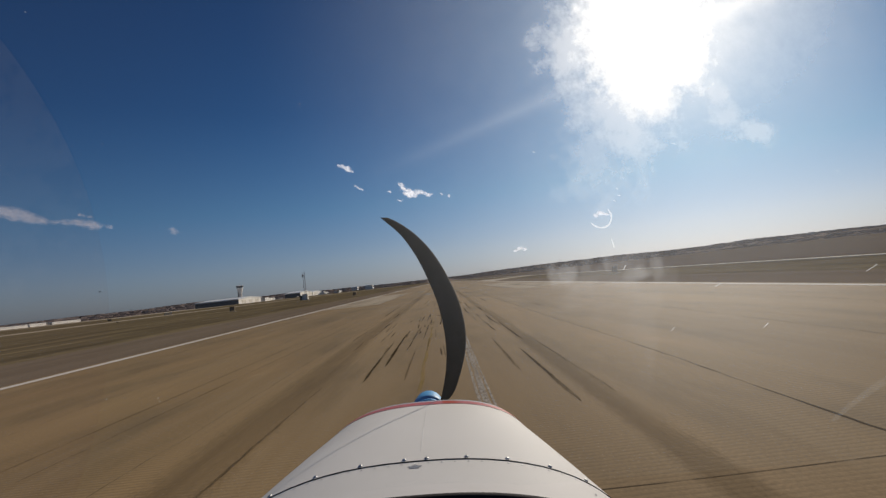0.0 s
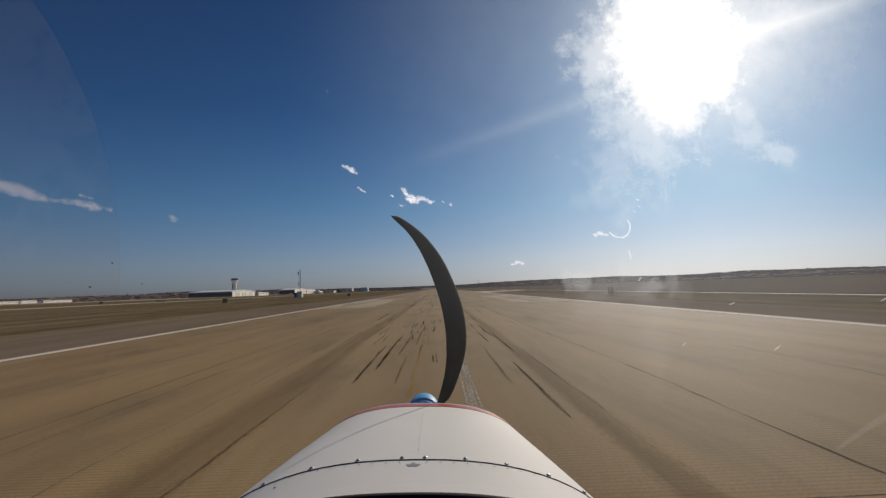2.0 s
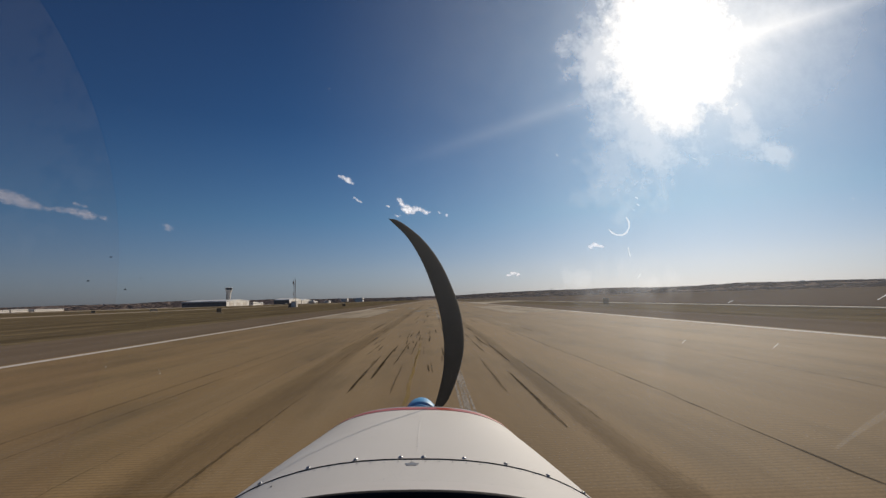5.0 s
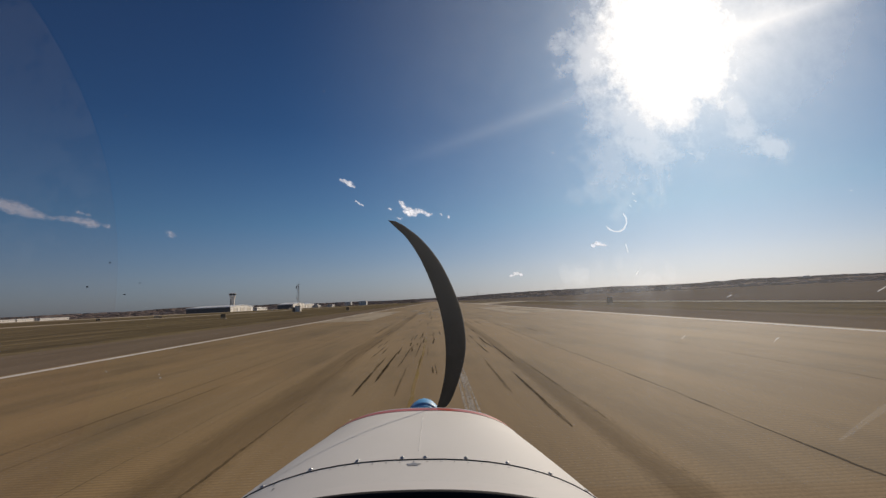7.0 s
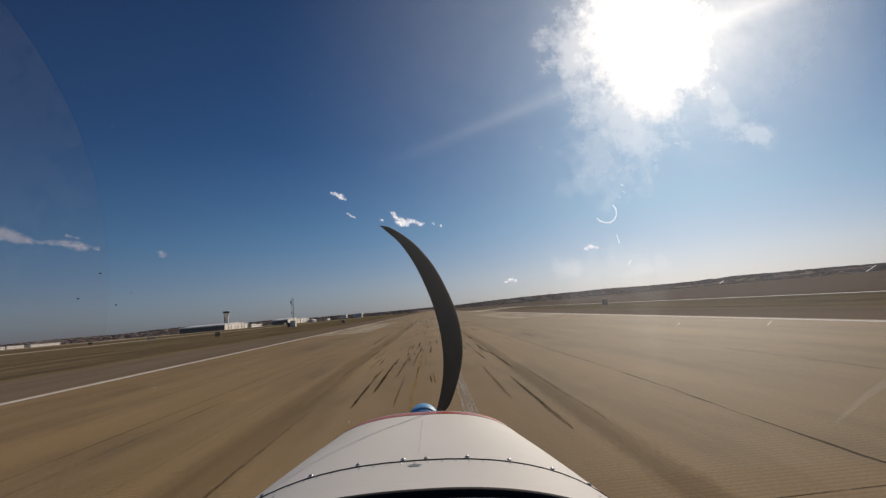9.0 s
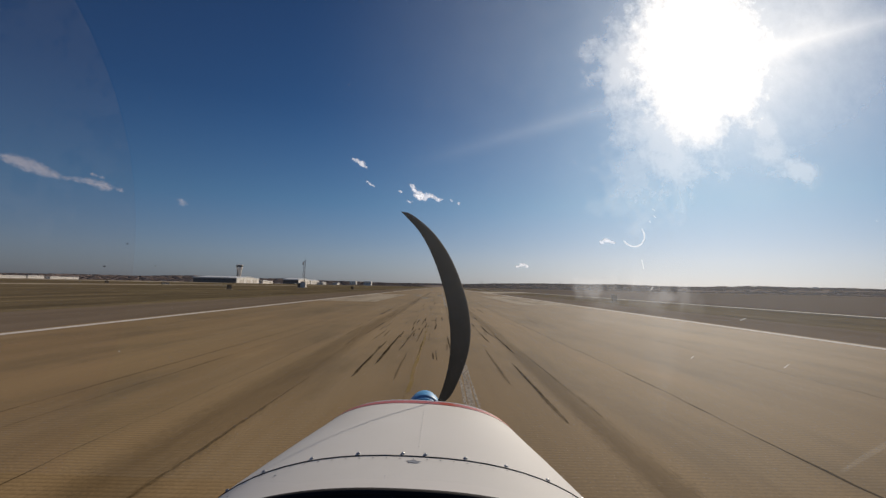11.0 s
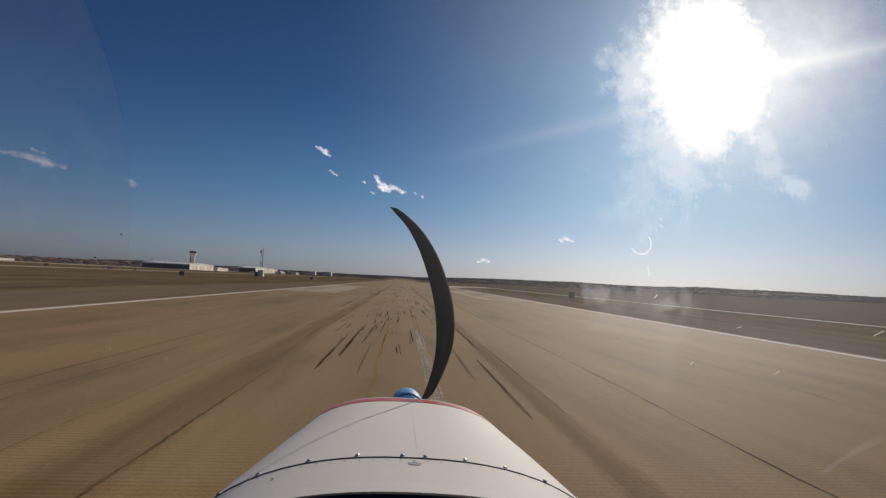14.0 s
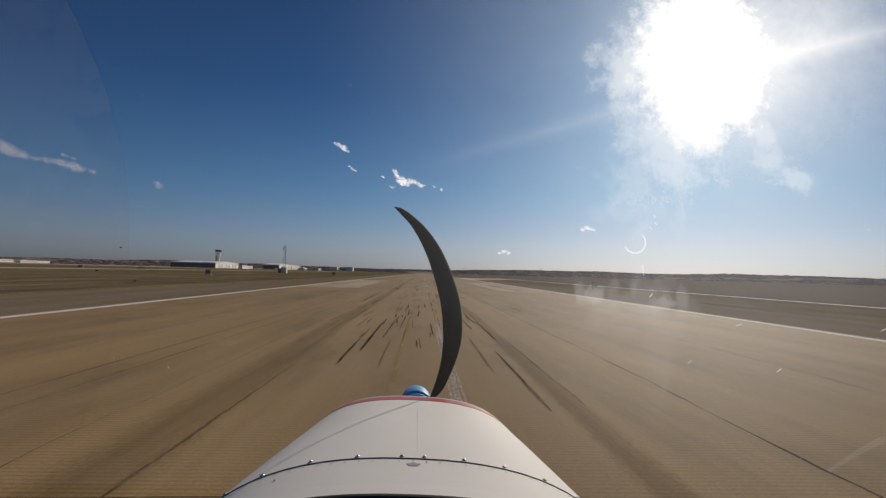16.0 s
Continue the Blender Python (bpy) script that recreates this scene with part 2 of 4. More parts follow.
def film_material(name, base, blobs, specks=0.0, glows=(), rays=(), glass=(0.98, 0.985, 0.98), grime=(0.87, 0.925, 1.0)):
    """Clear acrylic with dried grime and painted sun glare, both scattering the light falling on it: blobs are (x, z,
    half width, half height, amount, streak), round patches of sun glow thin out from their middle (x, z, radius,
    amount), rays are the sun's flare streaks that fade along their length (x, z, to x, to z, half width, amount)."""
    m = bpy.data.materials.new(name)
    n, l, b = nodes_of(m)
    out = n["Material Output"]
    co = n.new("ShaderNodeNewGeometry")
    own_place = n.new("ShaderNodeTexCoord")
    sep = n.new("ShaderNodeSeparateXYZ")
    l.new(own_place.outputs["Object"], sep.inputs[0])
    cloud = stretch_noise(n, l, 16.0, (1, 1, 1), 8, 0.72)
    drip = stretch_noise(n, l, 30.0, (1, 1, 0.18), 6, 0.65)
    total = base
    for x, z, rx, rz, amount, streak in blobs:
        dx = calc(n, l, "DIVIDE", calc(n, l, "SUBTRACT", sep.outputs[0], x), rx)
        dz = calc(n, l, "DIVIDE", calc(n, l, "SUBTRACT", sep.outputs[2], z), rz)
        d = calc(n, l, "SQRT", calc(n, l, "ADD", calc(n, l, "MULTIPLY", dx, dx), calc(n, l, "MULTIPLY", dz, dz)))
        near = calc(n, l, "SUBTRACT", 1.0, d)
        ragged = calc(n, l, "SUBTRACT", drip if streak else cloud, 0.5)
        v = calc(n, l, "ADD", near, calc(n, l, "MULTIPLY", ragged, 2.6 if amount < 0.7 else 1.2))
        v = calc(n, l, "MULTIPLY", v, 1.4 if amount < 0.7 else 1.5, True)
        total = calc(n, l, "MAXIMUM", total, calc(n, l, "MULTIPLY", v, amount))
    for x, z, r, amount in glows:
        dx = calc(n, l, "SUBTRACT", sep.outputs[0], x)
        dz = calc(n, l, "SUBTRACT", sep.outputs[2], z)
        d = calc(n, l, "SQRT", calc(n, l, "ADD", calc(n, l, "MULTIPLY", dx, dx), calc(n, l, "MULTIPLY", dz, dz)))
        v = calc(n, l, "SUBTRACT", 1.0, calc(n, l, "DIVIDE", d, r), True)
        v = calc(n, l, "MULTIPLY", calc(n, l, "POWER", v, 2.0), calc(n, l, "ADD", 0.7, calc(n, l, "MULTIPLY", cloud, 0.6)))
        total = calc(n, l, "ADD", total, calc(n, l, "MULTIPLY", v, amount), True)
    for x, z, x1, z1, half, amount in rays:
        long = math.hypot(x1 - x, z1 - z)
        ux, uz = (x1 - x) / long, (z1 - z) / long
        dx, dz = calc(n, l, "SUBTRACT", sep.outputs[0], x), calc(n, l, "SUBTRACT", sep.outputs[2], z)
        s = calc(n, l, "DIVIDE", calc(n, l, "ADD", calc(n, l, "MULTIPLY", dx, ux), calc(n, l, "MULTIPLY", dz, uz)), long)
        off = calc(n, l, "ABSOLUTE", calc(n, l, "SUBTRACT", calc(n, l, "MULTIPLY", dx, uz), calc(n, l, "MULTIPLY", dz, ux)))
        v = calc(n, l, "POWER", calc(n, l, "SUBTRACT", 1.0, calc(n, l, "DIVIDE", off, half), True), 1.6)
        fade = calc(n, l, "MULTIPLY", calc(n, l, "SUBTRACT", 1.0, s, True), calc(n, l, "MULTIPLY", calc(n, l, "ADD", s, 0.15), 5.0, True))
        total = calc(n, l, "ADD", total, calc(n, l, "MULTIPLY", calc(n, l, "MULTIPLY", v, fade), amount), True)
    if specks:
        vo = n.new("ShaderNodeTexVoronoi")
        vo.inputs["Scale"].default_value = 26.0
        l.new(co.outputs["Position"], vo.inputs["Vector"])
        pick = n.new("ShaderNodeSeparateColor")
        l.new(vo.outputs["Color"], pick.inputs[0])
        size = calc(n, l, "MULTIPLY", calc(n, l, "SUBTRACT", pick.outputs[0], 0.60), 0.13)
        dot = calc(n, l, "LESS_THAN", vo.outputs["Distance"], size)
        total = calc(n, l, "MAXIMUM", total, calc(n, l, "MULTIPLY", dot, specks))
    clear, film, last = (n.new(k) for k in ("ShaderNodeBsdfTransparent", "ShaderNodeBsdfTranslucent", "ShaderNodeMixShader"))
    film.inputs["Color"].default_value = (*grime, 1)
    clear.inputs["Color"].default_value = (*glass, 1)
    # normal fixed away from the sun: the pane glows at full strength at any tilt
    onward = n.new("ShaderNodeCombineXYZ")
    for k in range(3):
        onward.inputs[k].default_value = -sun_way[k]
    l.new(onward.outputs[0], film.inputs["Normal"])
    if hasattr(total, "is_linked"):
        l.new(total, last.inputs[0])
    else:
        last.inputs[0].default_value = total
    l.new(clear.outputs[0], last.inputs[1]), l.new(film.outputs[0], last.inputs[2])
    l.new(last.outputs[0], out.inputs["Surface"])
    return m


RUNWAY = runway_material()
GRASS = grass_material()
SHOULDER = surface("aged_asphalt_shoulder", (0.150, 0.114, 0.080), (0.202, 0.156, 0.114), 0.4, (1, 0.1, 1), 0.95, fine=60, gloss=0.0)
CONCRETE = surface("pale_concrete", (0.33, 0.27, 0.19), (0.42, 0.35, 0.26), 0.3, (1, 0.2, 1), 0.85, gloss=0.05)
LINE = patchy("worn_white_line_paint", (0.66, 0.62, 0.57), 0.9, (1, 0.3, 1), 0.20, 0.36)
PALE_STRIP = surface("pale_drain_concrete", (0.56, 0.50, 0.42), (0.68, 0.62, 0.54), 0.4, (1, 0.3, 1), 0.85, gloss=0.05)
AIMING = patchy("worn_white_block_paint", (0.40, 0.33, 0.24), 0.5, (1, 0.1, 1), 0.24, 0.52)
FADED = patchy("faded_white_paint", (0.42, 0.36, 0.28), 0.8, (1, 0.15, 1), 0.30, 0.60, most=0.8)
WORN_LINE = patchy("nearly_gone_white_paint", (0.50, 0.46, 0.41), 0.7, (1, 0.3, 1), 0.28, 0.60, most=0.75)
YELLOW = patchy("worn_yellow_paint", (0.42, 0.27, 0.03), 2.0, (1, 0.3, 1), 0.40, 0.62, most=0.5)
RUBBER = patchy("tyre_rubber_on_concrete", (0.056, 0.034, 0.012), 3.5, (1.8, 0.1, 1), 0.32, 0.58, most=0.88, feather=True)
RUBBER_THIN = patchy("faint_tyre_rubber", (0.066, 0.040, 0.016), 4.0, (2.2, 0.08, 1), 0.38, 0.68, most=0.65, feather=True)
TRACK = patchy("thin_rubber_film", (0.105, 0.070, 0.034), 1.2, (1.4, 0.05, 1), 0.30, 0.75, most=0.36, feather=True)
SEALANT = patchy("dark_joint_sealant", (0.050, 0.034, 0.019), 1.5, (1, 0.3, 1), 0.34, 0.56, most=0.8)

WHITE_PAINT = surface("aircraft_white_paint", (0.65, 0.63, 0.605), (0.70, 0.68, 0.66), 3.0, (1, 1, 1), 0.68, fine=180, relief=0.03, deep=0.002, wear=0.02, gloss=0.12)
RED_PAINT = surface("red_trim_paint", (0.42, 0.055, 0.035), (0.50, 0.075, 0.05), 6, rough=0.35, relief=0)
BLUE_PAINT = surface("blue_spinner_paint", (0.05, 0.29, 0.62), (0.08, 0.36, 0.70), 8, rough=0.5, relief=0)
TRIM_GREY = surface("blue_grey_nose_ring", (0.36, 0.37, 0.41), (0.46, 0.47, 0.51), 8, rough=0.4, relief=0)
BLACK_PAINT = surface("matt_black_blade_paint", (0.020, 0.017, 0.014), (0.035, 0.030, 0.026), 7, rough=0.85, gloss=0.06, fine=120, relief=0.05, deep=0.002)
BLACK_VINYL = surface("black_glareshield_vinyl", (0.010, 0.009, 0.010), (0.020, 0.017, 0.020), 12, rough=0.85, fine=300, relief=0.3, deep=0.002)
STEEL = surface("fastener_steel", (0.42, 0.41, 0.40), (0.60, 0.59, 0.57), 90, rough=0.28, metal=1.0, relief=0)
SEAM = surface("dark_seam_gap", (0.010, 0.009, 0.009), (0.025, 0.023, 0.021), 30, rough=0.9, relief=0, gloss=0.0)
CHIP = surface("chipped_paint_metal", (0.22, 0.22, 0.23), (0.42, 0.42, 0.43), 120, rough=0.45, metal=0.6, relief=0)
TYRE = surface("tyre_rubber", (0.02, 0.02, 0.02), (0.035, 0.034, 0.033), 20, rough=0.8)

METAL_WALL = surface("white_ribbed_cladding", (0.74, 0.70, 0.64), (0.82, 0.79, 0.74), 0.2, (1, 1, 0.3), 0.6, fine=3, relief=0)
# the hangars' side walls, with shade put into a dark colour
SHADED_WALL = surface("shade_dark_cladding", (0.075, 0.078, 0.088), (0.105, 0.108, 0.12), 0.2, rough=0.7, fine=3, relief=0)
ROOF_WHITE = surface("white_metal_roof", (0.66, 0.67, 0.68), (0.76, 0.77, 0.78), 0.15, rough=0.5, fine=3, relief=0)
TOWER_WALL = surface("pale_tower_concrete", (0.60, 0.56, 0.50), (0.72, 0.68, 0.62), 0.2, rough=0.8, fine=4, relief=0)
TOWER_DARK = surface("bronze_panel", (0.10, 0.085, 0.075), (0.14, 0.12, 0.105), 0.3, rough=0.6, fine=4, relief=0)
GLASS_DARK = surface("tinted_glazing", (0.020, 0.028, 0.035), (0.03, 0.04, 0.05), 0.5, rough=0.08, relief=0)
SIGN_BACK = surface("weathered_sign_back", (0.15, 0.105, 0.060), (0.21, 0.15, 0.09), 4, rough=0.8)
GALV = surface("galvanised_lattice", (0.20, 0.17, 0.16), (0.30, 0.26, 0.25), 3, rough=0.5, metal=0.4, relief=0)
SHED = surface("off_white_shed_panel", (0.58, 0.53, 0.46), (0.68, 0.63, 0.55), 1.5, rough=0.7)
SHED_SIDE = surface("brown_cabinet_panel", (0.09, 0.07, 0.055), (0.13, 0.10, 0.08), 1.5, rough=0.7)
WOODS = woods_material()
# woods tone darkened in the colour, since these upward faces catch more sun
WOODS_FLOOR = surface("darkened_woods_floor", (0.185, 0.145, 0.128), (0.235, 0.186, 0.165), 0.02, rough=1.0, fine=0.3, relief=0, gloss=0.0)
# cloud brightness is put into these tones; slope and sun angle don't change it
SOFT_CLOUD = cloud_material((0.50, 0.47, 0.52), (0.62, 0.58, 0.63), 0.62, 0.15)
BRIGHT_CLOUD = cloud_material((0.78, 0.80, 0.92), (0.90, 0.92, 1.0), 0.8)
SIGN_FACE = surface("cream_sign_face", (0.42, 0.36, 0.26), (0.52, 0.45, 0.34), 2.0, rough=0.5, relief=0)
# the big bright blob, round patches and rays paint the sun's glare and flare
CLEAR = film_material("smeared_windscreen_glare", 0.008, [
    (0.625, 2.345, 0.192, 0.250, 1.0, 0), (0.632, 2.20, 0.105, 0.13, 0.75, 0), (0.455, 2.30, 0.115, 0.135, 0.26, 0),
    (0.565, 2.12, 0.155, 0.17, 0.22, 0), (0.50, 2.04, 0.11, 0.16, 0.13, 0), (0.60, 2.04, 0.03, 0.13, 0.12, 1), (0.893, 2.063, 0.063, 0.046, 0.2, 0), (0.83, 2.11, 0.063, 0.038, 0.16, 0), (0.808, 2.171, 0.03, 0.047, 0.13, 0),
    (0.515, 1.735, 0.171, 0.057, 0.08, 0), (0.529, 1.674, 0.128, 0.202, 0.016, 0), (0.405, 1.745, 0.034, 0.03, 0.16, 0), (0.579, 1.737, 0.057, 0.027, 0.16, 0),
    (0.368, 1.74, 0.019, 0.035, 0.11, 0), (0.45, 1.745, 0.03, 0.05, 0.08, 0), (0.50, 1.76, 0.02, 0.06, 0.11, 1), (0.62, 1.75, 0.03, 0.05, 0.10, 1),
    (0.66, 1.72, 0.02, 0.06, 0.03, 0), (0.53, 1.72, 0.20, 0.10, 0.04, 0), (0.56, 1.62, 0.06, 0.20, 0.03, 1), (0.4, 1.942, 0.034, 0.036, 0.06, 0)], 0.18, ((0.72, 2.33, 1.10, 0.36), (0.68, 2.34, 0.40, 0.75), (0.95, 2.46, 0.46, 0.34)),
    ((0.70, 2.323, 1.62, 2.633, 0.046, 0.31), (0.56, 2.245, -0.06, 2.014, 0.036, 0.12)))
SMEAR = film_material("wiped_grime", 0.015, [(1.08, 1.41, 0.2, 0.2, 0.03, 0)])
ROUGH = surface("rough_dead_grass", (0.104, 0.079, 0.060), (0.152, 0.117, 0.090), 0.06, (1, 0.15, 1), 1.0, fine=1.2, relief=0.2, deep=0.05, wear=0.25, gloss=0.0)
DRIED = film_material("dried_drop", 0.42, [])
# veil and tint paint the curved ghost reflection into this pane's colour
HAZED = film_material("ghost_reflection_pane", 0.011, [(-0.95, 2.15, 0.45, 0.65, 0.018, 0)], glass=(0.95, 0.93, 0.92), grime=(0.93, 0.94, 0.98))


# ---------------------------------------------------------------- mesh helpers
def mesh_object(name, bm, material, smooth=False):
    me = bpy.data.meshes.new(name)
    bm.normal_update()
    bm.to_mesh(me)
    bm.free()
    if smooth:
        me.polygons.foreach_set("use_smooth", [True] * len(me.polygons))
    me.materials.append(material)
    return new(name, me)


def part(name, bm, material, parent, label="", smooth=False):
    ob = mesh_object(name, bm, material, smooth)
    ob.parent = parent
    if label:
        tagged(ob, label)
    return ob


def thing(name, at, label, category, group="", kind="", turn=0.0):
    ob = new(name)
    ob.empty_display_size = 0.2
    ob.matrix_basis = pose(*at, 0, 0, turn)
    return tagged(ob, label, category, group, kind)


def box(bm, x0, x1, y0, y1, z0, z1, bevel=0.0):
    vs = [bm.verts.new((x, y, z)) for z in (z0, z1) for y in (y0, y1) for x in (x0, x1)]
    fs = [bm.faces.new([vs[i] for i in q]) for q in ((0, 2, 3, 1), (4, 5, 7, 6), (0, 1, 5, 4), (2, 6, 7, 3), (0, 4, 6, 2), (1, 3, 7, 5))]
    if bevel:
        bmesh.ops.bevel(bm, geom=list({e for f in fs for e in f.edges}), offset=bevel, segments=2, affect="EDGES", profile=0.6)
    return bm


def boxed(*sizes, bevel=0.0):
    return box(bmesh.new(), *sizes, bevel=bevel)


def loft(rings, closed=True, caps=True):
    bm = bmesh.new()
    rows = [[bm.verts.new(p) for p in r] for r in rings]
    k = len(rows[0])
    for a, b in zip(rows, rows[1:]):
        for i in range(k if closed else k - 1):
            j = (i + 1) % k
            bm.faces.new((a[i], a[j], b[j], b[i]))
    if caps and closed:
        bm.faces.new(rows[0][::-1])
        bm.faces.new(rows[-1])
    bmesh.ops.recalc_face_normals(bm, faces=bm.faces)
    return bm


def rod(a, b, r0, r1=None, sides=8):
    a, b = Vector(a), Vector(b)
    r1 = r0 if r1 is None else r1
    q = (b - a).to_track_quat("Z", "Y").to_matrix()
    ring = [Vector((math.cos(i * math.tau / sides), math.sin(i * math.tau / sides), 0)) for i in range(sides)]
    return loft([[a + q @ (v * r0) for v in ring], [b + q @ (v * r1) for v in ring]])


def strip(points, widths, z, bm=None):
    """A thin flat strip along the ground through (x, y) points, with edges of its own."""
    bm = bm or bmesh.new()
    rows = []
    for (x, y), w in zip(points, widths):
        rows.append((bm.verts.new((x - w / 2, y, z)), bm.verts.new((x, y, z)), bm.verts.new((x + w / 2, y, z))))
    for a, b in zip(rows, rows[1:]):
        bm.faces.new((a[0], a[1], b[1], b[0]))
        bm.faces.new((a[1], a[2], b[2], b[1]))
    return bm


# ---------------------------------------------------------------- ground
rng = random.Random(7)
RX0, RX1 = -13.1, 14.6


def hill(x, y):
    r = math.hypot(x, y)
    rise = min(1.0, max(0.0, (r - 1500) / 1500))
    rise = rise * rise * (3 - 2 * rise)
    n1 = noise.noise(Vector((x / 900, y / 900, 0.3))) + 0.5 * noise.noise(Vector((x / 350, y / 350, 4.0)))
    side = 1.0 + 0.7 * max(0.0, x / max(r, 1))
    return -0.03 + rise * (20 + 13 * n1) * side


def build_ground():
    bm = bmesh.new()
    radii = [0.01, 20, 60, 150, 400, 900, 1400, 1550, 1700, 1850, 2000, 2150, 2300, 2450, 2600, 2800, 3000, 3300, 3700, 4300, 4900]
    count, rows = 180, []
    for r in radii:
        rows.append([bm.verts.new((r * math.sin(i * math.tau / count), r * math.cos(i * math.tau / count),
                                   hill(r * math.sin(i * math.tau / count), r * math.cos(i * math.tau / count)))) for i in range(count)])
    for a, b in zip(rows, rows[1:]):
        for i in range(count):
            j = (i + 1) % count
            bm.faces.new((a[i], b[i], b[j], a[j]))
    bmesh.ops.recalc_face_normals(bm, faces=bm.faces)
    if bm.faces[0].normal.z < 0:
        bmesh.ops.reverse_faces(bm, faces=bm.faces)
    ob = mesh_object("ground", bm, GRASS)
    ob.data.materials.append(WOODS_FLOOR)
    for f in ob.data.polygons:
        if f.center.length > 1620 + 200 * noise.noise(Vector((f.center.x / 400, f.center.y / 400, 2))):
            f.material_index = 1
    return tagged(ob, "flat airfield of dry brown winter grass with low hills around", "ground", kind="structure")


build_ground()
tagged(mesh_object("shoulder_left", boxed(-21.5, RX0 - 0.5, -250, 1900, -0.4, -0.012), SHOULDER), "dull grey-brown asphalt shoulder beside the runway", "shoulder", kind="structure")
tagged(mesh_object("shoulder_right", boxed(RX1 + 0.5, 21.0, -250, 1900, -0.4, -0.012), SHOULDER), "dull grey-brown asphalt shoulder beside the runway", "shoulder", kind="structure")
runway = tagged(mesh_object("runway", boxed(RX0 - 0.5, RX1 + 0.5, -250, 1900, -0.5, 0.0), RUNWAY), "long tan grooved concrete runway with rubber marks", "runway", kind="structure")
tagged(mesh_object("drain_strip", boxed(34.4, 35.5, -250, 1300, -0.3, 0.02), PALE_STRIP), "narrow pale concrete strip in the grass along the runway", "strip", kind="structure")
rough = bmesh.new()
edge = [(37.5 + 1.2 * noise.noise(Vector((y * 0.05, 0, 5))), y) for y in range(-200, 1501, 20)]
rows = [[rough.verts.new((x0 + (1400 - x0) * u, y, -0.004)) for u in (0, 0.02, 0.2, 1)] for x0, y in edge]
for a, b in zip(rows, rows[1:]):
    for i in range(3):
        rough.faces.new((a[i], a[i + 1], b[i + 1], b[i]))
tagged(mesh_object("rough_field", rough, ROUGH), "rough dark brown dead grass beyond the strip", "field", kind="structure")
exit_bm = bmesh.new()
rows = [[exit_bm.verts.new((x, y + s * w / 2, -0.002)) for s in (-1, 1)] for x, y, w in ((15.1, 172, 64), (19, 176, 50), (24, 181, 38), (29, 185, 31), (34.6, 188, 28))]
for a, b in zip(rows, rows[1:]):
    exit_bm.faces.new((a[0], b[0], b[1], a[1]))
tagged(mesh_object("taxiway_exit", exit_bm, CONCRETE), "pale concrete taxiway leaving the runway in a flared bend", "taxiway", kind="structure")
tagged(mesh_object("taxiway_parallel", boxed(-128, -112, -250, 1500, -0.4, 0.01), CONCRETE), "pale concrete taxiway beyond the grass", "taxiway", kind="structure")
tagged(mesh_object("apron", boxed(-640, -330, 500, 1700, -0.4, 0.02), CONCRETE), "pale concrete apron before the hangars", "apron", kind="structure")


def line(name, x, w, y0, y1, material, z, label, step=6.0, wobble=0.012):
    k = max(2, int((y1 - y0) / step))
    ys = [y0 + (y1 - y0) * i / k for i in range(k + 1)]
    return part(name, strip([(x + rng.uniform(-wobble, wobble), y) for y in ys], [w * rng.uniform(0.94, 1.06) for _ in ys], z), material, runway, label)


line("edge_line", RX0, 0.42, -100, 1850, LINE, 0.004, "worn white edge line")
line("edge_line", RX1, 0.44, -100, 1850, LINE, 0.004, "worn white edge line")
for y0 in (-20.0, 41.0, 102.0, 163.0, 224.0, 285.0, 346.0, 407.0):
    for x, w in ((0.49, 0.045), (0.58, 0.10), (0.67, 0.035)):
        line("centreline_dash", x, w, y0, y0 + 36.6, WORN_LINE, 0.004, "worn white centreline stripe", 1.5)
line("yellow_line", -0.42, 0.075, 4.5, 21.0, YELLOW, 0.010, "thin worn yellow line", 0.8, 0.02)
for x0, x1 in ((-12.6, -6.7), (8.2, 14.1)):
    part("aiming_block", boxed(x0, x1, 50, 95, -0.01, 0.004), AIMING, runway, "large worn pale marking block")


def painted(name, rects, x, y, label):
    """A painted character from strokes that butt end to end."""
    bm = bmesh.new()
    for q in rects:
        bm.faces.new([bm.verts.new((x + a, y + b, 0.0045)) for a, b in q])
    return part(name, bm, FADED, runway, label)


def bar(x0, x1, y0, y1):
    return [(x0, y0), (x1, y0), (x1, y1), (x0, y1)]


painted("runway_letter", [bar(0, 1.1, 0, 12), bar(1.1, 3.9, 11, 12), bar(1.1, 3.9, 6.3, 7.3), bar(3.9, 5, 6.3, 12), [(2.6, 6.3), (4.1, 0), (5.4, 0), (3.8, 6.3)]],
        -2.8, 66, "faded white painted letter R")
painted("runway_numeral", [bar(0, 1.1, 0, 12)], -4.6, 86, "faded white painted numeral 1")
painted("runway_numeral", [bar(0, 1.1, 0, 12), bar(1.1, 3.9, 0, 1), bar(1.1, 3.9, 5.5, 6.5), bar(3.9, 5, 0, 6.5), bar(1.1, 4.4, 11, 12)], -0.6, 86, "faded white painted numeral 6")

# joints between the paving lanes
for x in (-11.0, -7.2, -3.5, 0.55, 3.95, 7.6, 11.4):
    y, pts, ws = -4.0, [], []
    while y < 260:
        pts.append((x + (0.22 if abs(x) > 1 else 0.03) * noise.noise(Vector((x, y * 0.12, 0))) + 0.05 * noise.noise(Vector((x, y * 0.9, 3))) + rng.uniform(-0.012, 0.012), y))
        ws.append(rng.uniform(0.012, 0.05) * (0.75 if x == 3.95 else 0.5 if x > 0 else 0.28))
        y += 0.35 if y < 30 else 1.6
    part("paving_joint", strip(pts, ws, 0.003), SEALANT, runway, "dark sealed lane joint")
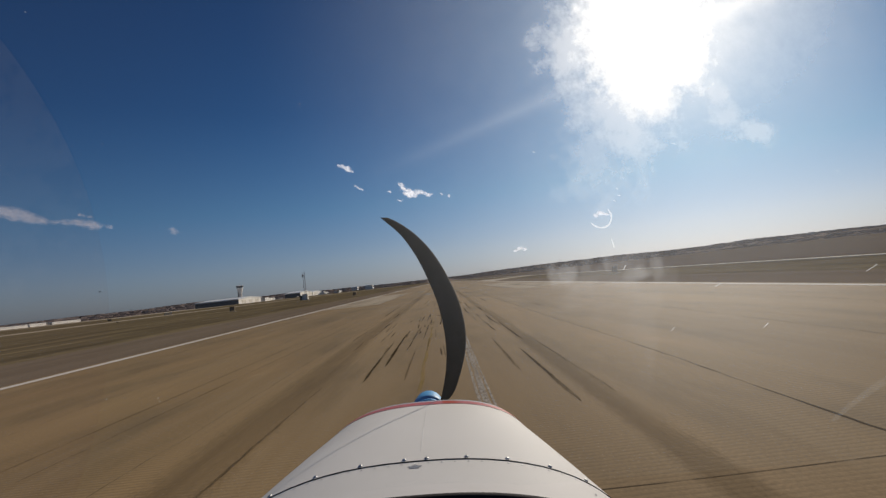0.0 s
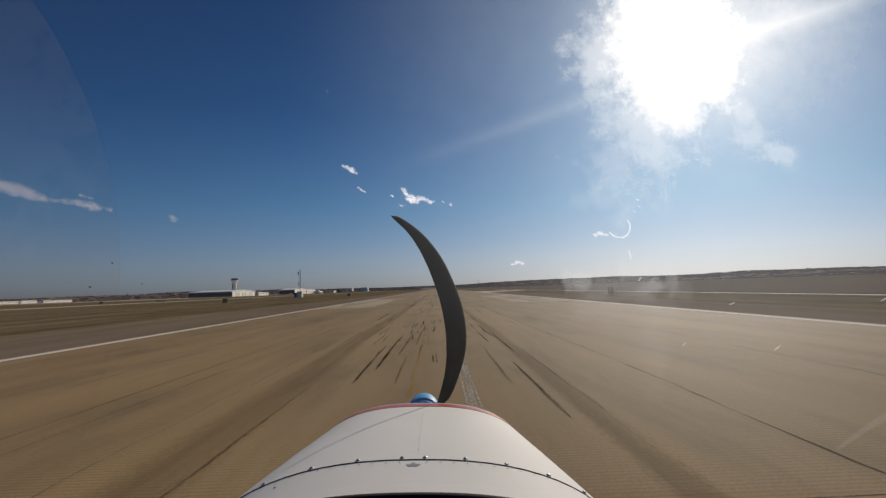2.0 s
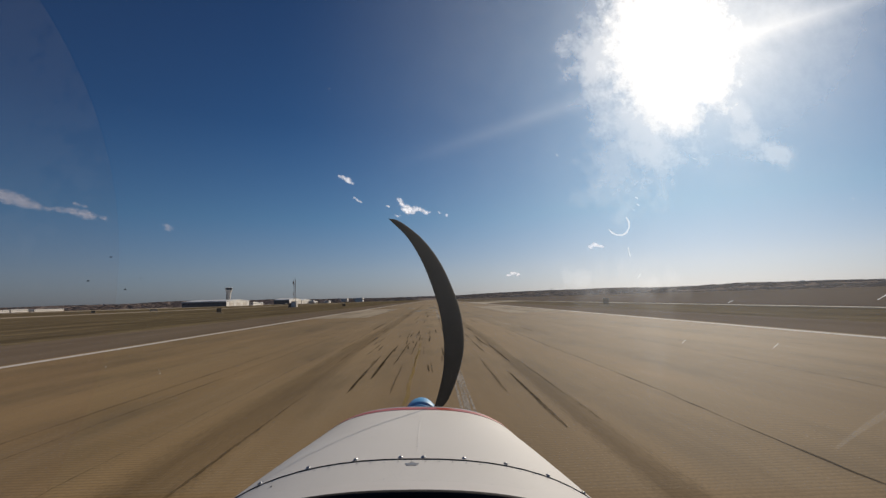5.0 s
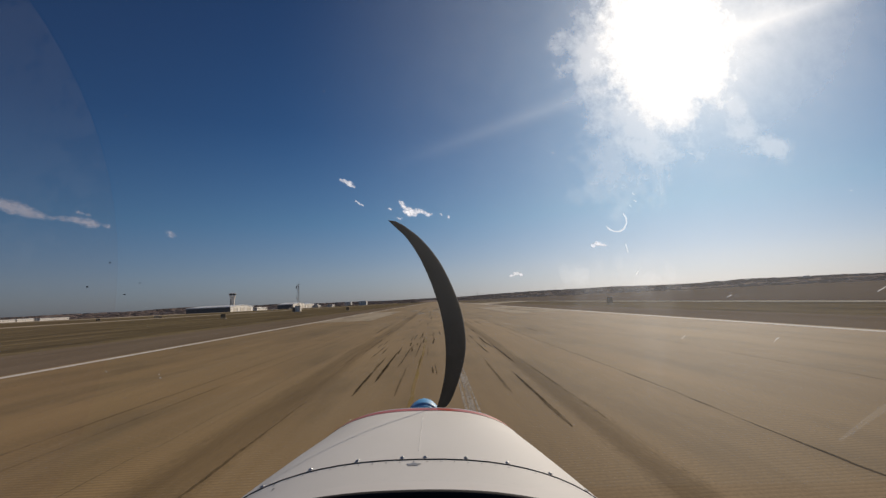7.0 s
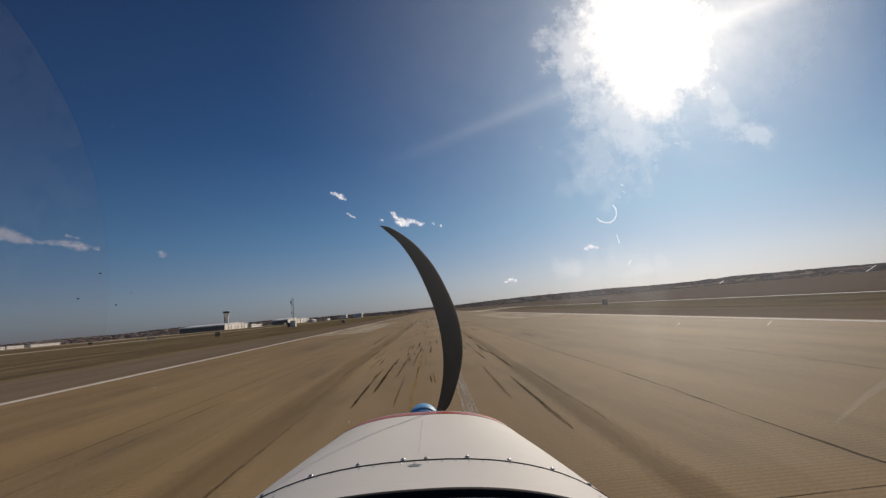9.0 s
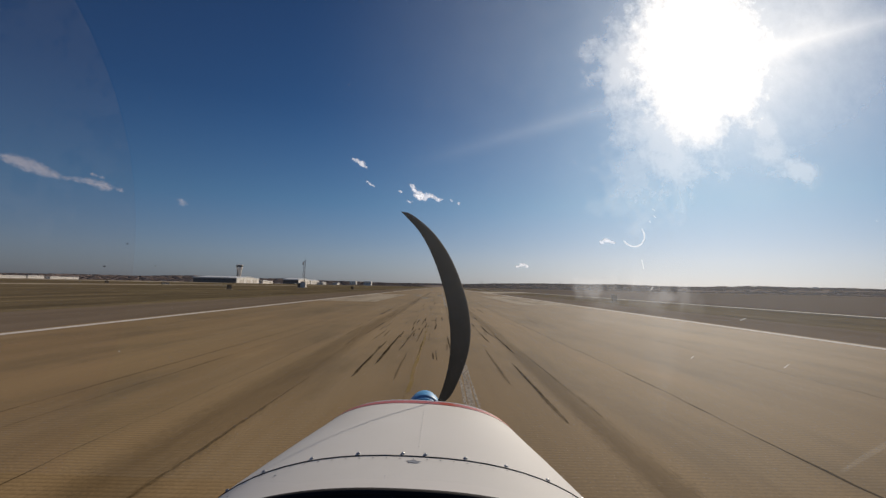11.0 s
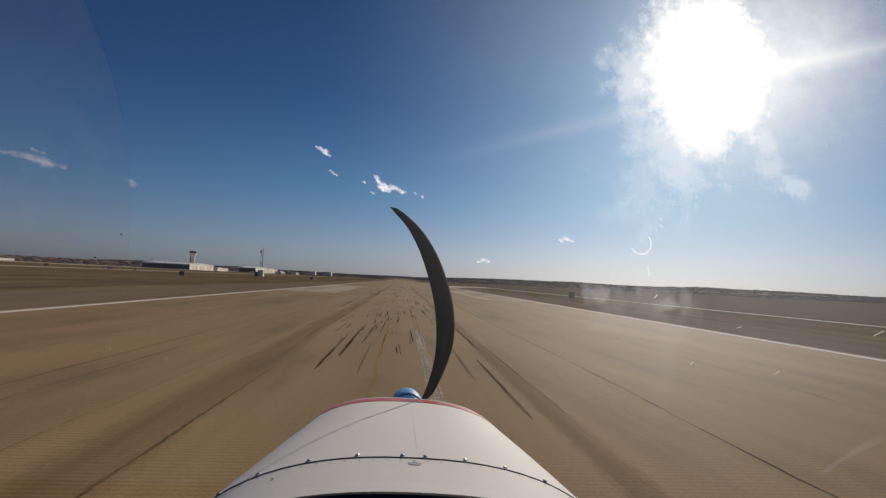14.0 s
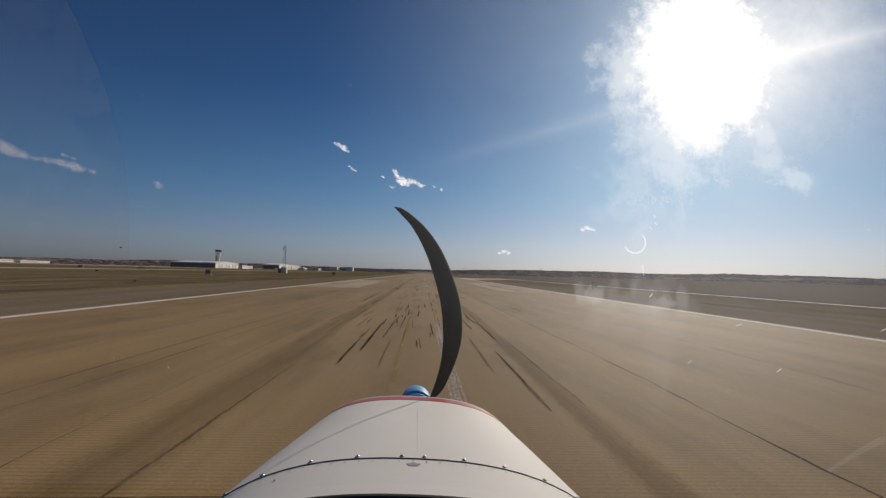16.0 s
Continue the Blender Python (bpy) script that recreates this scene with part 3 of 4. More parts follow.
for y in (3.75, 24.0, 43.5, 61.0):
    k = 60
    bm = bmesh.new()
    rows = []
    for i in range(k + 1):
        x = RX0 + (RX1 - RX0) * i / k
        yy = y + 0.05 * noise.noise(Vector((x * 0.5, y, 2)))
        rows.append((bm.verts.new((x, yy - 0.007, 0.002)), bm.verts.new((x, yy + 0.007, 0.002))))
    for a, b in zip(rows, rows[1:]):
        bm.faces.new((a[0], b[0], b[1], a[1]))
    part("paving_joint", bm, SEALANT, runway, "dark sealed cross joint")


# ---------------------------------------------------------------- rubber marks
def rubber(name, bm, material):
    """Rubber lies thickest along the middle of a mark and thins out to its sides."""
    ob = part(name, bm, material, runway)
    layer = ob.data.attributes.new("across", "FLOAT", "POINT")
    layer.data.foreach_set("value", [float(i % 3 == 1) for i in range(len(ob.data.vertices))])
    return ob


def skid(x, y0, y1, w, thin=False, drift=0.0):
    k = max(6, int((y1 - y0) / 0.6))
    pts, ws = [], []
    for i in range(k + 1):
        u = i / k
        pts.append((x + drift * u + rng.uniform(-0.008, 0.008), y0 + (y1 - y0) * u))
        ends = min(1.0, 0.30 + 7 * u, 0.12 + 3.2 * (1 - u))
        ws.append(w * ends * rng.uniform(0.75, 1.2))
    return rubber("skid_mark", strip(pts, [1.05 * v for v in ws], 0.005 + rng.random() * 0.004), RUBBER_THIN if thin else RUBBER)


for x, y0, y1, w, thin, drift in (
        (-5.5, 4.5, 30, 0.06, 1, 0.2), (-4.9, 5.5, 24, 0.05, 1, 0.2), (-2.35, 3.4, 9.0, 0.055, 1, 0.05),
        (-1.55, 9.0, 15.0, 0.08, 0, 0.0), (-1.3, 10.5, 17.0, 0.09, 0, 0.0), (-0.75, 8.8, 12.5, 0.06, 1, 0.0), (1.35, 8.5, 13.5, 0.08, 1, 0.0),
        (1.75, 6.2, 11.0, 0.08, 0, 0.0), (2.3, 6.4, 13.0, 0.06, 1, 0.0), (2.05, 12.5, 18.0, 0.07, 0, 0.0)):
    skid(x, y0, y1, w, bool(thin), drift)
# broad soft tracks worn in by main wheels
for x, y0, y1, w in ((-2.75, -60.0, 150, 1.0), (2.15, -60.0, 130, 0.5)):
    k = int((y1 - y0) / 1.6)
    ys = [y0 + (y1 - y0) * i / k for i in range(k + 1)]
    rubber("wheel_track", strip([(x + 0.12 * noise.noise(Vector((x, y * 0.08, 1))), y) for y in ys], [w * (1 + 0.25 * noise.noise(Vector((x, y * 0.15, 6)))) for y in ys], 0.0035), TRACK)
for i in range(40):
    y0 = rng.uniform(11, 34)
    skid(rng.gauss(-0.2, 1.0), y0, y0 + rng.uniform(0.7, 2.6) * (1 + y0 / 40), rng.uniform(0.03, 0.075), rng.random() < 0.3, rng.uniform(-0.05, 0.05))
for i in range(74):
    y0 = 14 + 110 * rng.random() ** 1.5
    x = rng.choice((-1, 1)) * abs(rng.gauss(1.7, 0.9)) if rng.random() < 0.8 else rng.gauss(0.0, 1.6)
    size = rng.uniform(1.0, 4.5) * (1 + y0 / 40)
    skid(x, y0, y0 + size, rng.uniform(0.035, 0.09) * (1 + y0 / 160), rng.random() < 0.45, rng.uniform(-0.1, 0.1))
for x, y, w in ((-0.25, 24.0, 0.30),):
    rubber("rubber_scuff", strip([(x, y), (x + 0.02, y + 0.12), (x, y + 0.24)], [w, w * 1.2, w * 0.7], 0.006), RUBBER)


# ---------------------------------------------------------------- clouds
unit = bmesh.new()
bmesh.ops.create_icosphere(unit, subdivisions=1, radius=1.0)
CLUMP_V = np.array([v.co[:] for v in unit.verts])
CLUMP_F = [[v.index for v in f.verts] for f in unit.faces]
unit.free()


def joined(name, pieces, material, smooth=True):
    vs, fs, at = [], [], 0
    for v, f in pieces:
        vs.append(v)
        fs += [[i + at for i in q] for q in f]
        at += len(v)
    me = bpy.data.meshes.new(name)
    me.from_pydata(np.concatenate(vs).tolist(), [], fs)
    if smooth:
        me.polygons.foreach_set("use_smooth", [True] * len(me.polygons))
    me.materials.append(material)
    return new(name, me)


def cloud(az, el, spans, label, far=4200.0, material=BRIGHT_CLOUD, torn=1.0, dense=1.0):
    """spans: puffs as degrees right, degrees up, degrees across. A thin bank, thickest where the puffs overlap; torn, dense: how ragged and how opaque it is."""
    lo_a, hi_a = min(s[0] - s[2] for s in spans), max(s[0] + s[2] for s in spans)
    lo_e, hi_e = min(s[1] - 0.8 * s[2] for s in spans), max(s[1] + 0.8 * s[2] for s in spans)
    step = 0.045
    na, ne = int((hi_a - lo_a) / step) + 2, int((hi_e - lo_e) / step) + 2
    thick = np.zeros((na, ne))
    for i in range(na):
        for j in range(ne):
            u, v = lo_a + i * step, lo_e + j * step
            p = Vector((u * 1.5, v * 2.2, az))
            wu = u + torn * (0.20 * noise.noise(p * 1.4) + 0.10 * noise.noise(p * 4.0))
            wv = v + torn * (0.16 * noise.noise(p * 1.4 + Vector((7, 3, 1))) + 0.09 * noise.noise(p * 4.0 + Vector((2, 8, 5))))
            d = sum(math.exp(-((wu - a) ** 2 / (0.20 * s * s) + (wv - e + 0.2 * (wu - a)) ** 2 / (0.085 * s * s))) for a, e, s in spans)
            d *= 1 + torn * 0.55 * noise.fractal(p * 2.2, 0.9, 2.1, 4)
            thick[i, j] = dense * max(0.0, min(d, 1.4) - 0.05 - 0.10 * torn)
    thick[0, :] = thick[-1, :] = thick[:, 0] = thick[:, -1] = 0
    vs, fs, dens = [], [], []
    for i in range(na):
        for j in range(ne):
            a, e = radians(az + lo_a + i * step), radians(el + lo_e + j * step)
            r = far - 6 * min(1.0, thick[i, j])
            vs.append((r * math.sin(a) * math.cos(e), r * math.cos(a) * math.cos(e), r * math.sin(e)))
            dens.append(thick[i, j])
    for i in range(na - 1):
        for j in range(ne - 1):
            if thick[i:i + 2, j:j + 2].max() > 0:
                fs.append([i * ne + j, (i + 1) * ne + j, (i + 1) * ne + j + 1, i * ne + j + 1])
    used = sorted({i for q in fs for i in q})
    index = {i: k for k, i in enumerate(used)}
    me = bpy.data.meshes.new("cloud")
    me.from_pydata([vs[i] for i in used], [], [[index[i] for i in q] for q in fs])
    layer = me.attributes.new("thickness", "FLOAT", "POINT")
    layer.data.foreach_set("value", [dens[i] for i in used])
    me.polygons.foreach_set("use_smooth", [True] * len(me.polygons))
    me.materials.append(material)
    ob = new("cloud", me)
    ob.visible_shadow = False
    return tagged(ob, label, "cloud", "small clouds in the sky", "structure")


cloud(-2.4, 10.95, ((-1.3, 1.05, 0.7), (-1.05, 0.6, 0.9), (-0.6, 0.15, 1.2), (-0.25, -0.3, 1.3), (0.3, -0.15, 1.1), (0.9, 0.0, 0.9), (1.5, -0.25, 0.8), (2.1, -0.5, 0.6), (-1.6, -0.9, 0.65), (3.6, -0.5, 0.4), (4.3, -0.85, 0.5), (-2.7, 0.35, 0.4)),
      "ragged white fair-weather cloud with torn edges", torn=1.2, dense=0.8)
cloud(-10.0, 14.3, ((-0.9, 0.45, 0.45), (-0.4, 0.3, 0.65), (0.05, 0.05, 0.9), (0.4, -0.25, 0.7)), "small wispy white cloud", torn=1.1, dense=0.6)
cloud(-8.9, 12.0, ((-0.3, 0.3, 0.4), (0.1, 0.0, 0.6), (0.4, -0.2, 0.4)), "tiny wispy white cloud", dense=0.55)
cloud(-29.0, 8.25, ((-0.1, 0.3, 0.8), (0.15, -0.1, 1.0)), "small faint white cloud", material=SOFT_CLOUD, torn=0.9, dense=0.26)
cloud(-37.0, 9.2, ((-6.0, 1.3, 1.2), (-5.2, 1.2, 1.6), (-4.5, 1.0, 1.8), (-3.8, 0.8, 1.7), (-3.1, 0.55, 1.3), (-2.4, 0.35, 0.9), (-1.6, 0.25, 0.8), (-0.8, 0.2, 0.9), (0.1, 0.15, 1.1), (0.8, 0.0, 1.3), (1.4, -0.1, 1.2), (1.5, -0.1, 0.7), (0.4, 0.9, 0.6), (1.1, 0.7, 0.5), (2.6, -0.3, 0.7)),
      "long streaky cream-white cloud", material=SOFT_CLOUD, torn=0.9, dense=0.36)
cloud(19.2, 5.5, ((-0.5, 0, 0.6), (0.1, 0.15, 0.8), (0.7, 0.0, 0.6)), "small flat white cloud low over the hills", dense=0.8)
cloud(9.6, 2.75, ((-0.5, -0.1, 0.6), (0.1, 0.05, 0.8), (0.7, -0.1, 0.5)), "small flat white cloud low over the hills", dense=0.7)

# ---------------------------------------------------------------- woods on the hills
pieces = []
for i in range(8000):
    a = radians(rng.uniform(-62, 62))
    r = 1560 + 1500 * rng.random() ** 0.8
    x, y = r * math.sin(a), r * math.cos(a)
    if noise.noise(Vector((x / 260, y / 260, 9))) < -0.45 or (abs(x) < 60 and y < 2050):
        continue
    z = hill(x, y)
    tall = rng.uniform(0.7, 2.2)
    wide = rng.uniform(7, 17)
    wob = 1 + 0.35 * np.random.rand(len(CLUMP_V))
    pieces.append((CLUMP_V * wob[:, None] * np.array([wide, wide, tall * 0.7]) + np.array([x, y, z + tall * 0.45]), CLUMP_F))
tagged(joined("woodland", pieces, WOODS), "bare grey-brown winter woods covering the low hills", "woods", kind="stuff")


# ---------------------------------------------------------------- buildings beyond the apron
def hangar(x0, x1, y0, y1, h, doors, label):
    """x1: the lit gable end with its doors, towards the runway; y0: the long shaded side."""
    b = thing("hangar", (x1, y0, 0), label, "hangar", "hangars beyond the apron")
    w, d, eave = x1 - x0, y1 - y0, h * 0.70
    prof = [(0.4, 0), (0.4, eave), (d / 2, h), (d - 0.4, eave), (d - 0.4, 0)]
    part("gable_wall", loft([[(-0.4, y, z) for y, z in prof], [(0, y, z) for y, z in prof]]), METAL_WALL, b, "white ribbed metal gable wall")
    part("gable_wall", loft([[(-w, y, z) for y, z in prof], [(-w + 0.4, y, z) for y, z in prof]]), METAL_WALL, b)
    part("side_wall", boxed(-w, 0, 0, 0.4, 0, eave), SHADED_WALL, b, "blue-grey side wall coloured dark for its shade")
    part("side_wall", boxed(-w, 0, d - 0.4, d, 0, eave), SHADED_WALL, b)
    for a, c in ((-0.8, d / 2), (d + 0.8, d / 2)):
        ring = lambda x: [(x, a, eave + 0.02), (x, c, h + 0.02), (x, c, h + 1.0), (x, a, eave + 1.6)]
        part("roof_slope", loft([ring(-w - 0.8), ring(0.8)]), ROOF_WHITE, b, "white metal roof")
    gap = d / doors
    for i in range(doors):
        part("door_panel", boxed(0.02, 0.22, i * gap + gap * 0.12, i * gap + gap * 0.88, 0.1, h * 0.56, bevel=0.05), SHED if i % 2 else METAL_WALL, b, "tall sliding hangar door panel")
    for i in range(doors + 1):
        part("pilaster", boxed(0.0, 0.45, max(0.4, i * gap - 0.5), min(d - 0.4, i * gap + 0.5), 0, eave), TOWER_WALL, b)
    for i in range(max(3, int(w / 9))):
        x = -w + w * (i + 0.3) / max(3, int(w / 9))
        part("window", boxed(x, x + 2.4, -0.1, -0.003, eave * 0.6, eave * 0.78), GLASS_DARK, b)
    return b


hangar(-480, -396, 925, 1040, 12.5, 7, "large white hangar with a shade-darkened side wall and tall doors")
hangar(-433, -391, 1310, 1430, 16.0, 4, "large white hangar with a shade-darkened side wall")
hangar(-425, -391, 1434, 1540, 13.5, 5, "lower white hangar joined behind a taller one")


def low_block(x, y, w, d, h, label):
    b = thing("low_building", (x, y, 0), label, "building", "small airport buildings")
    part("wall", boxed(-w / 2, w / 2, -d / 2, d / 2, 0, h, bevel=0.1), METAL_WALL, b)
    part("roof", boxed(-w / 2 - 0.4, w / 2 + 0.4, -d / 2 - 0.4, d / 2 + 0.4, h, h + 0.5, bevel=0.1), ROOF_WHITE, b)
    k = max(2, int(d / 6))
    for i in range(k):
        y0 = -d / 2 + d * (i + 0.25) / k
        part("window", boxed(w / 2 + 0.003, w / 2 + 0.12, y0, y0 + d * 0.36 / k, h * 0.45, h * 0.68), GLASS_DARK, b)
    part("door", boxed(w / 2 + 0.003, w / 2 + 0.15, -0.6, 0.6, 0, 2.2), SHED_SIDE, b)
    k = max(2, int(w / 6))
    for i in range(k):
        x0 = -w / 2 + w * (i + 0.25) / k
        part("window", boxed(x0, x0 + w * 0.36 / k, -d / 2 - 0.12, -d / 2 - 0.003, h * 0.45, h * 0.68), GLASS_DARK, b)
    return b


low_block(-300, 1640, 20, 24, 13, "white two-storey block far down the field")
low_block(-238, 1560, 24, 26, 13, "white two-storey block far down the field")
low_block(-395, 1570, 14, 22, 9, "small pale service building")
low_block(-398, 1065, 12, 26, 7, "low white annex beside the hangar")
low_block(-425, 1170, 12, 40, 6, "low pale service building")
low_block(-346, 1390, 16, 40, 6, "low pale service building")
low_block(-322, 1470, 14, 34, 6, "low pale service building")
low_block(1650, 2090, 20, 12, 7, "pale block on the crest of the hill").location.z = hill(1650, 2090)
for x, y, d, h in ((-938, 952, 62, 6.2), (-931, 1028, 74, 5.6), (-934, 1096, 44, 6.4), (-928, 1172, 88, 5.4)):
    low_block(x, y, 13, d, h, "long low white storage shed far across the field")
hangar(-1060, -1003, 1000, 1072, 14.0, 4, "grey and white hangar behind a row of sheds")


def control_tower():
    b = thing("control_tower", (-444, 1050, 0), "tall pale airport control tower with a flared dark glazed cab", "tower")
    ring = lambda r, z: [(r * math.cos(radians(22.5 + 45 * i)), r * math.sin(radians(22.5 + 45 * i)), z) for i in range(8)]
    part("shaft", loft([ring(4.4, 0), ring(3.8, 16), ring(4.4, 26), ring(6.6, 34)]), TOWER_WALL, b, "pale concrete shaft widening upward")
    for i in (3, 5):
        a = radians(45 * i)
        part("shaft_panel", loft([[(4.7 * math.cos(a) + s * math.sin(a), 4.7 * math.sin(a) - s * math.cos(a), z) for s, z in ((-1.2, 1), (1.2, 1), (1.6, 31), (-1.6, 31))],
                                  [(3.6 * math.cos(a) + s * math.sin(a), 3.6 * math.sin(a) - s * math.cos(a), z) for s, z in ((-1.2, 1), (1.2, 1), (1.6, 31), (-1.6, 31))]]), TOWER_DARK, b, "dark vertical panel")
    part("gallery", loft([ring(7.0, 34), ring(7.0, 35.2)]), ROOF_WHITE, b)
    part("cab", loft([ring(6.2, 35.2), ring(7.4, 39.0)]), GLASS_DARK, b, "outward-sloping dark glazing")
    for i in range(8):
        a = radians(22.5 + 45 * i)
        part("mullion", rod((6.25 * math.cos(a), 6.25 * math.sin(a), 35.2), (7.45 * math.cos(a), 7.45 * math.sin(a), 39.0), 0.16, sides=6), TOWER_WALL, b)
    part("roof", loft([ring(7.8, 39.0), ring(7.8, 39.8), ring(3.0, 40.6)]), ROOF_WHITE, b, "flat overhanging roof")
    part("antenna", rod((0, 0, 40.6), (0, 0, 44.5), 0.12, 0.05), GALV, b)


control_tower()


def far_mast(x, y, h):
    b = thing("radio_mast", (x, y, hill(x, y)), "slender grey mast on the far ridge", "mast", "masts on the horizon")
    part("pole", rod((0, 0, 0), (0, 0, h), 1.1, 0.5), GALV, b)
    part("head", rod((0, 0, h * 0.82), (0, 0, h * 0.9), 2.2, 2.0), GALV, b)


far_mast(200, 2300, 26)
far_mast(590, 2350, 20)


# parked light aircraft on the apron
def parked_plane():
    b = thing("parked_aeroplane", (0, 0, 0), "small white light aircraft parked on the apron", "aeroplane", "aircraft parked on the apron")
    ring = lambda y, r, z: [(r * math.cos(i * math.tau / 8), y, z + r * math.sin(i * math.tau / 8)) for i in range(8)]
    part("fuselage", loft([ring(3.6, 0.3, 1.4), ring(2.8, 0.6, 1.5), ring(1, 0.75, 1.7), ring(-1, 0.6, 1.7), ring(-4.4, 0.15, 1.7)]), METAL_WALL, b)
    part("wing", boxed(-5.4, 5.4, 0.0, 1.6, 2.35, 2.5, bevel=0.05), METAL_WALL, b)
    part("tailplane", boxed(-1.7, 1.7, -4.5, -3.6, 1.7, 1.78), METAL_WALL, b)
    part("fin", loft([[(-0.05, -4.6, 1.7), (0.05, -4.6, 1.7), (0.05, -3.2, 1.7), (-0.05, -3.2, 1.7)], [(-0.04, -4.8, 3.0), (0.04, -4.8, 3.0), (0.04, -4.2, 3.0), (-0.04, -4.2, 3.0)]]), METAL_WALL, b)
    for x, y in ((0, 2.6), (-1.2, 0.4), (1.2, 0.4)):
        part("leg", rod((x * 0.6, y, 1.2), (x, y, 0.3), 0.07), GALV, b)
        part("wheel", rod((x - 0.1, y, 0.3), (x + 0.1, y, 0.3), 0.3, sides=12), TYRE, b)
    return b


plane = parked_plane()
plane.matrix_basis = pose(-315, 1220, 0.02, 0, 0, 60) @ Matrix.Scale(1.0, 4)
for i in range(9):
    copy_thing(plane, pose(-317 + rng.uniform(-6, 6), 1245 + i * 22, 0.02, 0, 0, rng.uniform(40, 120)))
for x, y in ((-370, 1045), (-366, 1078), (-370, 1215), (-362, 1250)):
    copy_thing(plane, pose(x, y, 0.02, 0, 0, rng.uniform(0, 180)))


# ---------------------------------------------------------------- beside the runway
def airfield_sign(x, y, w, turn):
    b = thing("airfield_sign", (x, y, -0.03), "low dark guidance sign seen from behind on the grass", "sign", "signs along the runway", turn=turn)
    part("panel", boxed(-w / 2, w / 2, -0.12, 0.12, 0.22, 1.12, bevel=0.03), SIGN_BACK, b)
    part("plinth", boxed(-w / 2 - 0.2, w / 2 + 0.2, -0.45, 0.45, -0.05, 0.06), CONCRETE, b, "concrete plinth")
    for s in (-0.38, 0.38):
        part("leg", rod((s * w, 0, 0.05), (s * w, 0, 0.24), 0.05), GALV, b)
    return b


airfield_sign(-49, 111, 1.1, 4)
airfield_sign(-150, 215, 1.7, 10)
airfield_sign(-31, 168, 1.1, 0)
airfield_sign(26, 71, 0.9, 25)
lit = airfield_sign(-118, 205, 3.0, 40)
for i in range(3):
    part("face", boxed(-1.45 + 0.98 * i, -0.53 + 0.98 * i, -0.14, -0.122, 0.30, 0.92, bevel=0.006), SIGN_FACE, lit, "pale cream sign face")
tagged(lit, "low guidance sign with three pale cream faces on the grass", "sign", "signs along the runway")


def lattice_mast(x, y):
    b = thing("lattice_mast", (x, y, -0.03), "slim twin-leg grey antenna mast on the grass", "mast")
    h, s = 12.6, 0.42
    corners = [(-s, -s), (s, -s), (0, s)]
    for cx, cy in corners:
        part("leg", rod((cx, cy, 0), (cx, cy, h), 0.055), GALV, b)
    for k in range(14):
        z0, z1 = h * k / 14, h * (k + 1) / 14
        for (ax, ay), (bx, by) in zip(corners, corners[1:] + corners[:1]):
            part("brace", rod((ax, ay, z0), (bx, by, z1), 0.022, sides=5), GALV, b)
    part("antenna", boxed(-0.95, -0.45, -0.25, 0.25, 10.4, 11.7, bevel=0.05), GALV, b, "grey box antenna")
    part("antenna", boxed(-0.75, -0.45, -0.2, 0.2, 5.6, 6.5, bevel=0.05), GALV, b)
    part("pole", rod((0, 0, h), (0, 0, h + 1.2), 0.03), GALV, b)


def equipment_shed(x, y):
    b = thing("equipment_shed", (x, y, -0.03), "small off-white equipment shed with a brown cabinet", "shed")
    part("wall", boxed(-0.9, 1.3, -1.1, 1.1, 0.1, 2.45, bevel=0.03), SHED, b)
    part("roof", boxed(-1.05, 1.45, -1.25, 1.25, 2.45, 2.58, bevel=0.03), SHED, b)
    part("door", boxed(-0.1, 0.8, -1.16, -1.103, 0.15, 2.1), METAL_WALL, b)
    part("plinth", boxed(-2.4, 1.6, -1.4, 1.4, -0.05, 0.1), CONCRETE, b)
    part("cabinet", boxed(-2.2, -1.1, -0.7, 0.7, 0.1, 2.0, bevel=0.04), SHED_SIDE, b, "brown metal cabinet")


lattice_mast(-63, 220)
equipment_shed(-60.2, 209)


# ---------------------------------------------------------------- the aeroplane's nose
plane_nose = thing("light_aircraft", (0, 1.7, 0), "white single-engine light aircraft nose with red trim standing on the runway", "aircraft")
BASE = Matrix.Translation((0, -1.7, 0))
# turned a few degrees to fit the camera's view
plane_nose.matrix_basis = Matrix.Translation((0, 1.7, 1.2)) @ pose(0, 0, 0, 1.05, 2.24, 1.67) @ Matrix.Translation((0, 0, -1.2))


def own(name, bm, material, parent, label="", smooth=False):
    """A part of the aeroplane, given as it stands level on the ground."""
    bm.transform(BASE)
    return part(name, bm, material, parent, label, smooth)


# stations of the cowling: y, top, half width, height of the upper half, depth of the lower half
STATIONS = [(1.00, 1.284, 0.628, 0.375, 0.42), (1.246, 1.280, 0.607, 0.368, 0.41), (1.45, 1.270, 0.553, 0.332, 0.39), (1.65, 1.257, 0.502, 0.296, 0.36),
            (1.85, 1.241, 0.454, 0.262, 0.33), (2.00, 1.228, 0.424, 0.236, 0.31), (2.06, 1.220, 0.414, 0.228, 0.30), (2.10, 1.206, 0.400, 0.210, 0.28), (2.115, 1.180, 0.36, 0.19, 0.24)]


def power(y):
    """How square the section is: rounder at the screen, squarer at the nose."""
    return 2.35 + 0.2 * min(1.0, max(0.0, (y - 1.25) / 0.8))


def station(y):
    for a, b in zip(STATIONS, STATIONS[1:]):
        if y <= b[0]:
            u = max(0.0, (y - a[0]) / (b[0] - a[0]))
            return [p + (q - p) * u for p, q in zip(a, b)]
    return list(STATIONS[-1])


def skin(y, x):
    """The height of the cowling's top at (x, y)."""
    _, top, a, up, _ = station(y)
    x = min(abs(x - mid(y)) / a, 0.999)
    k = power(y)
    return top - up + up * (1 - x ** k) ** (1 / k)


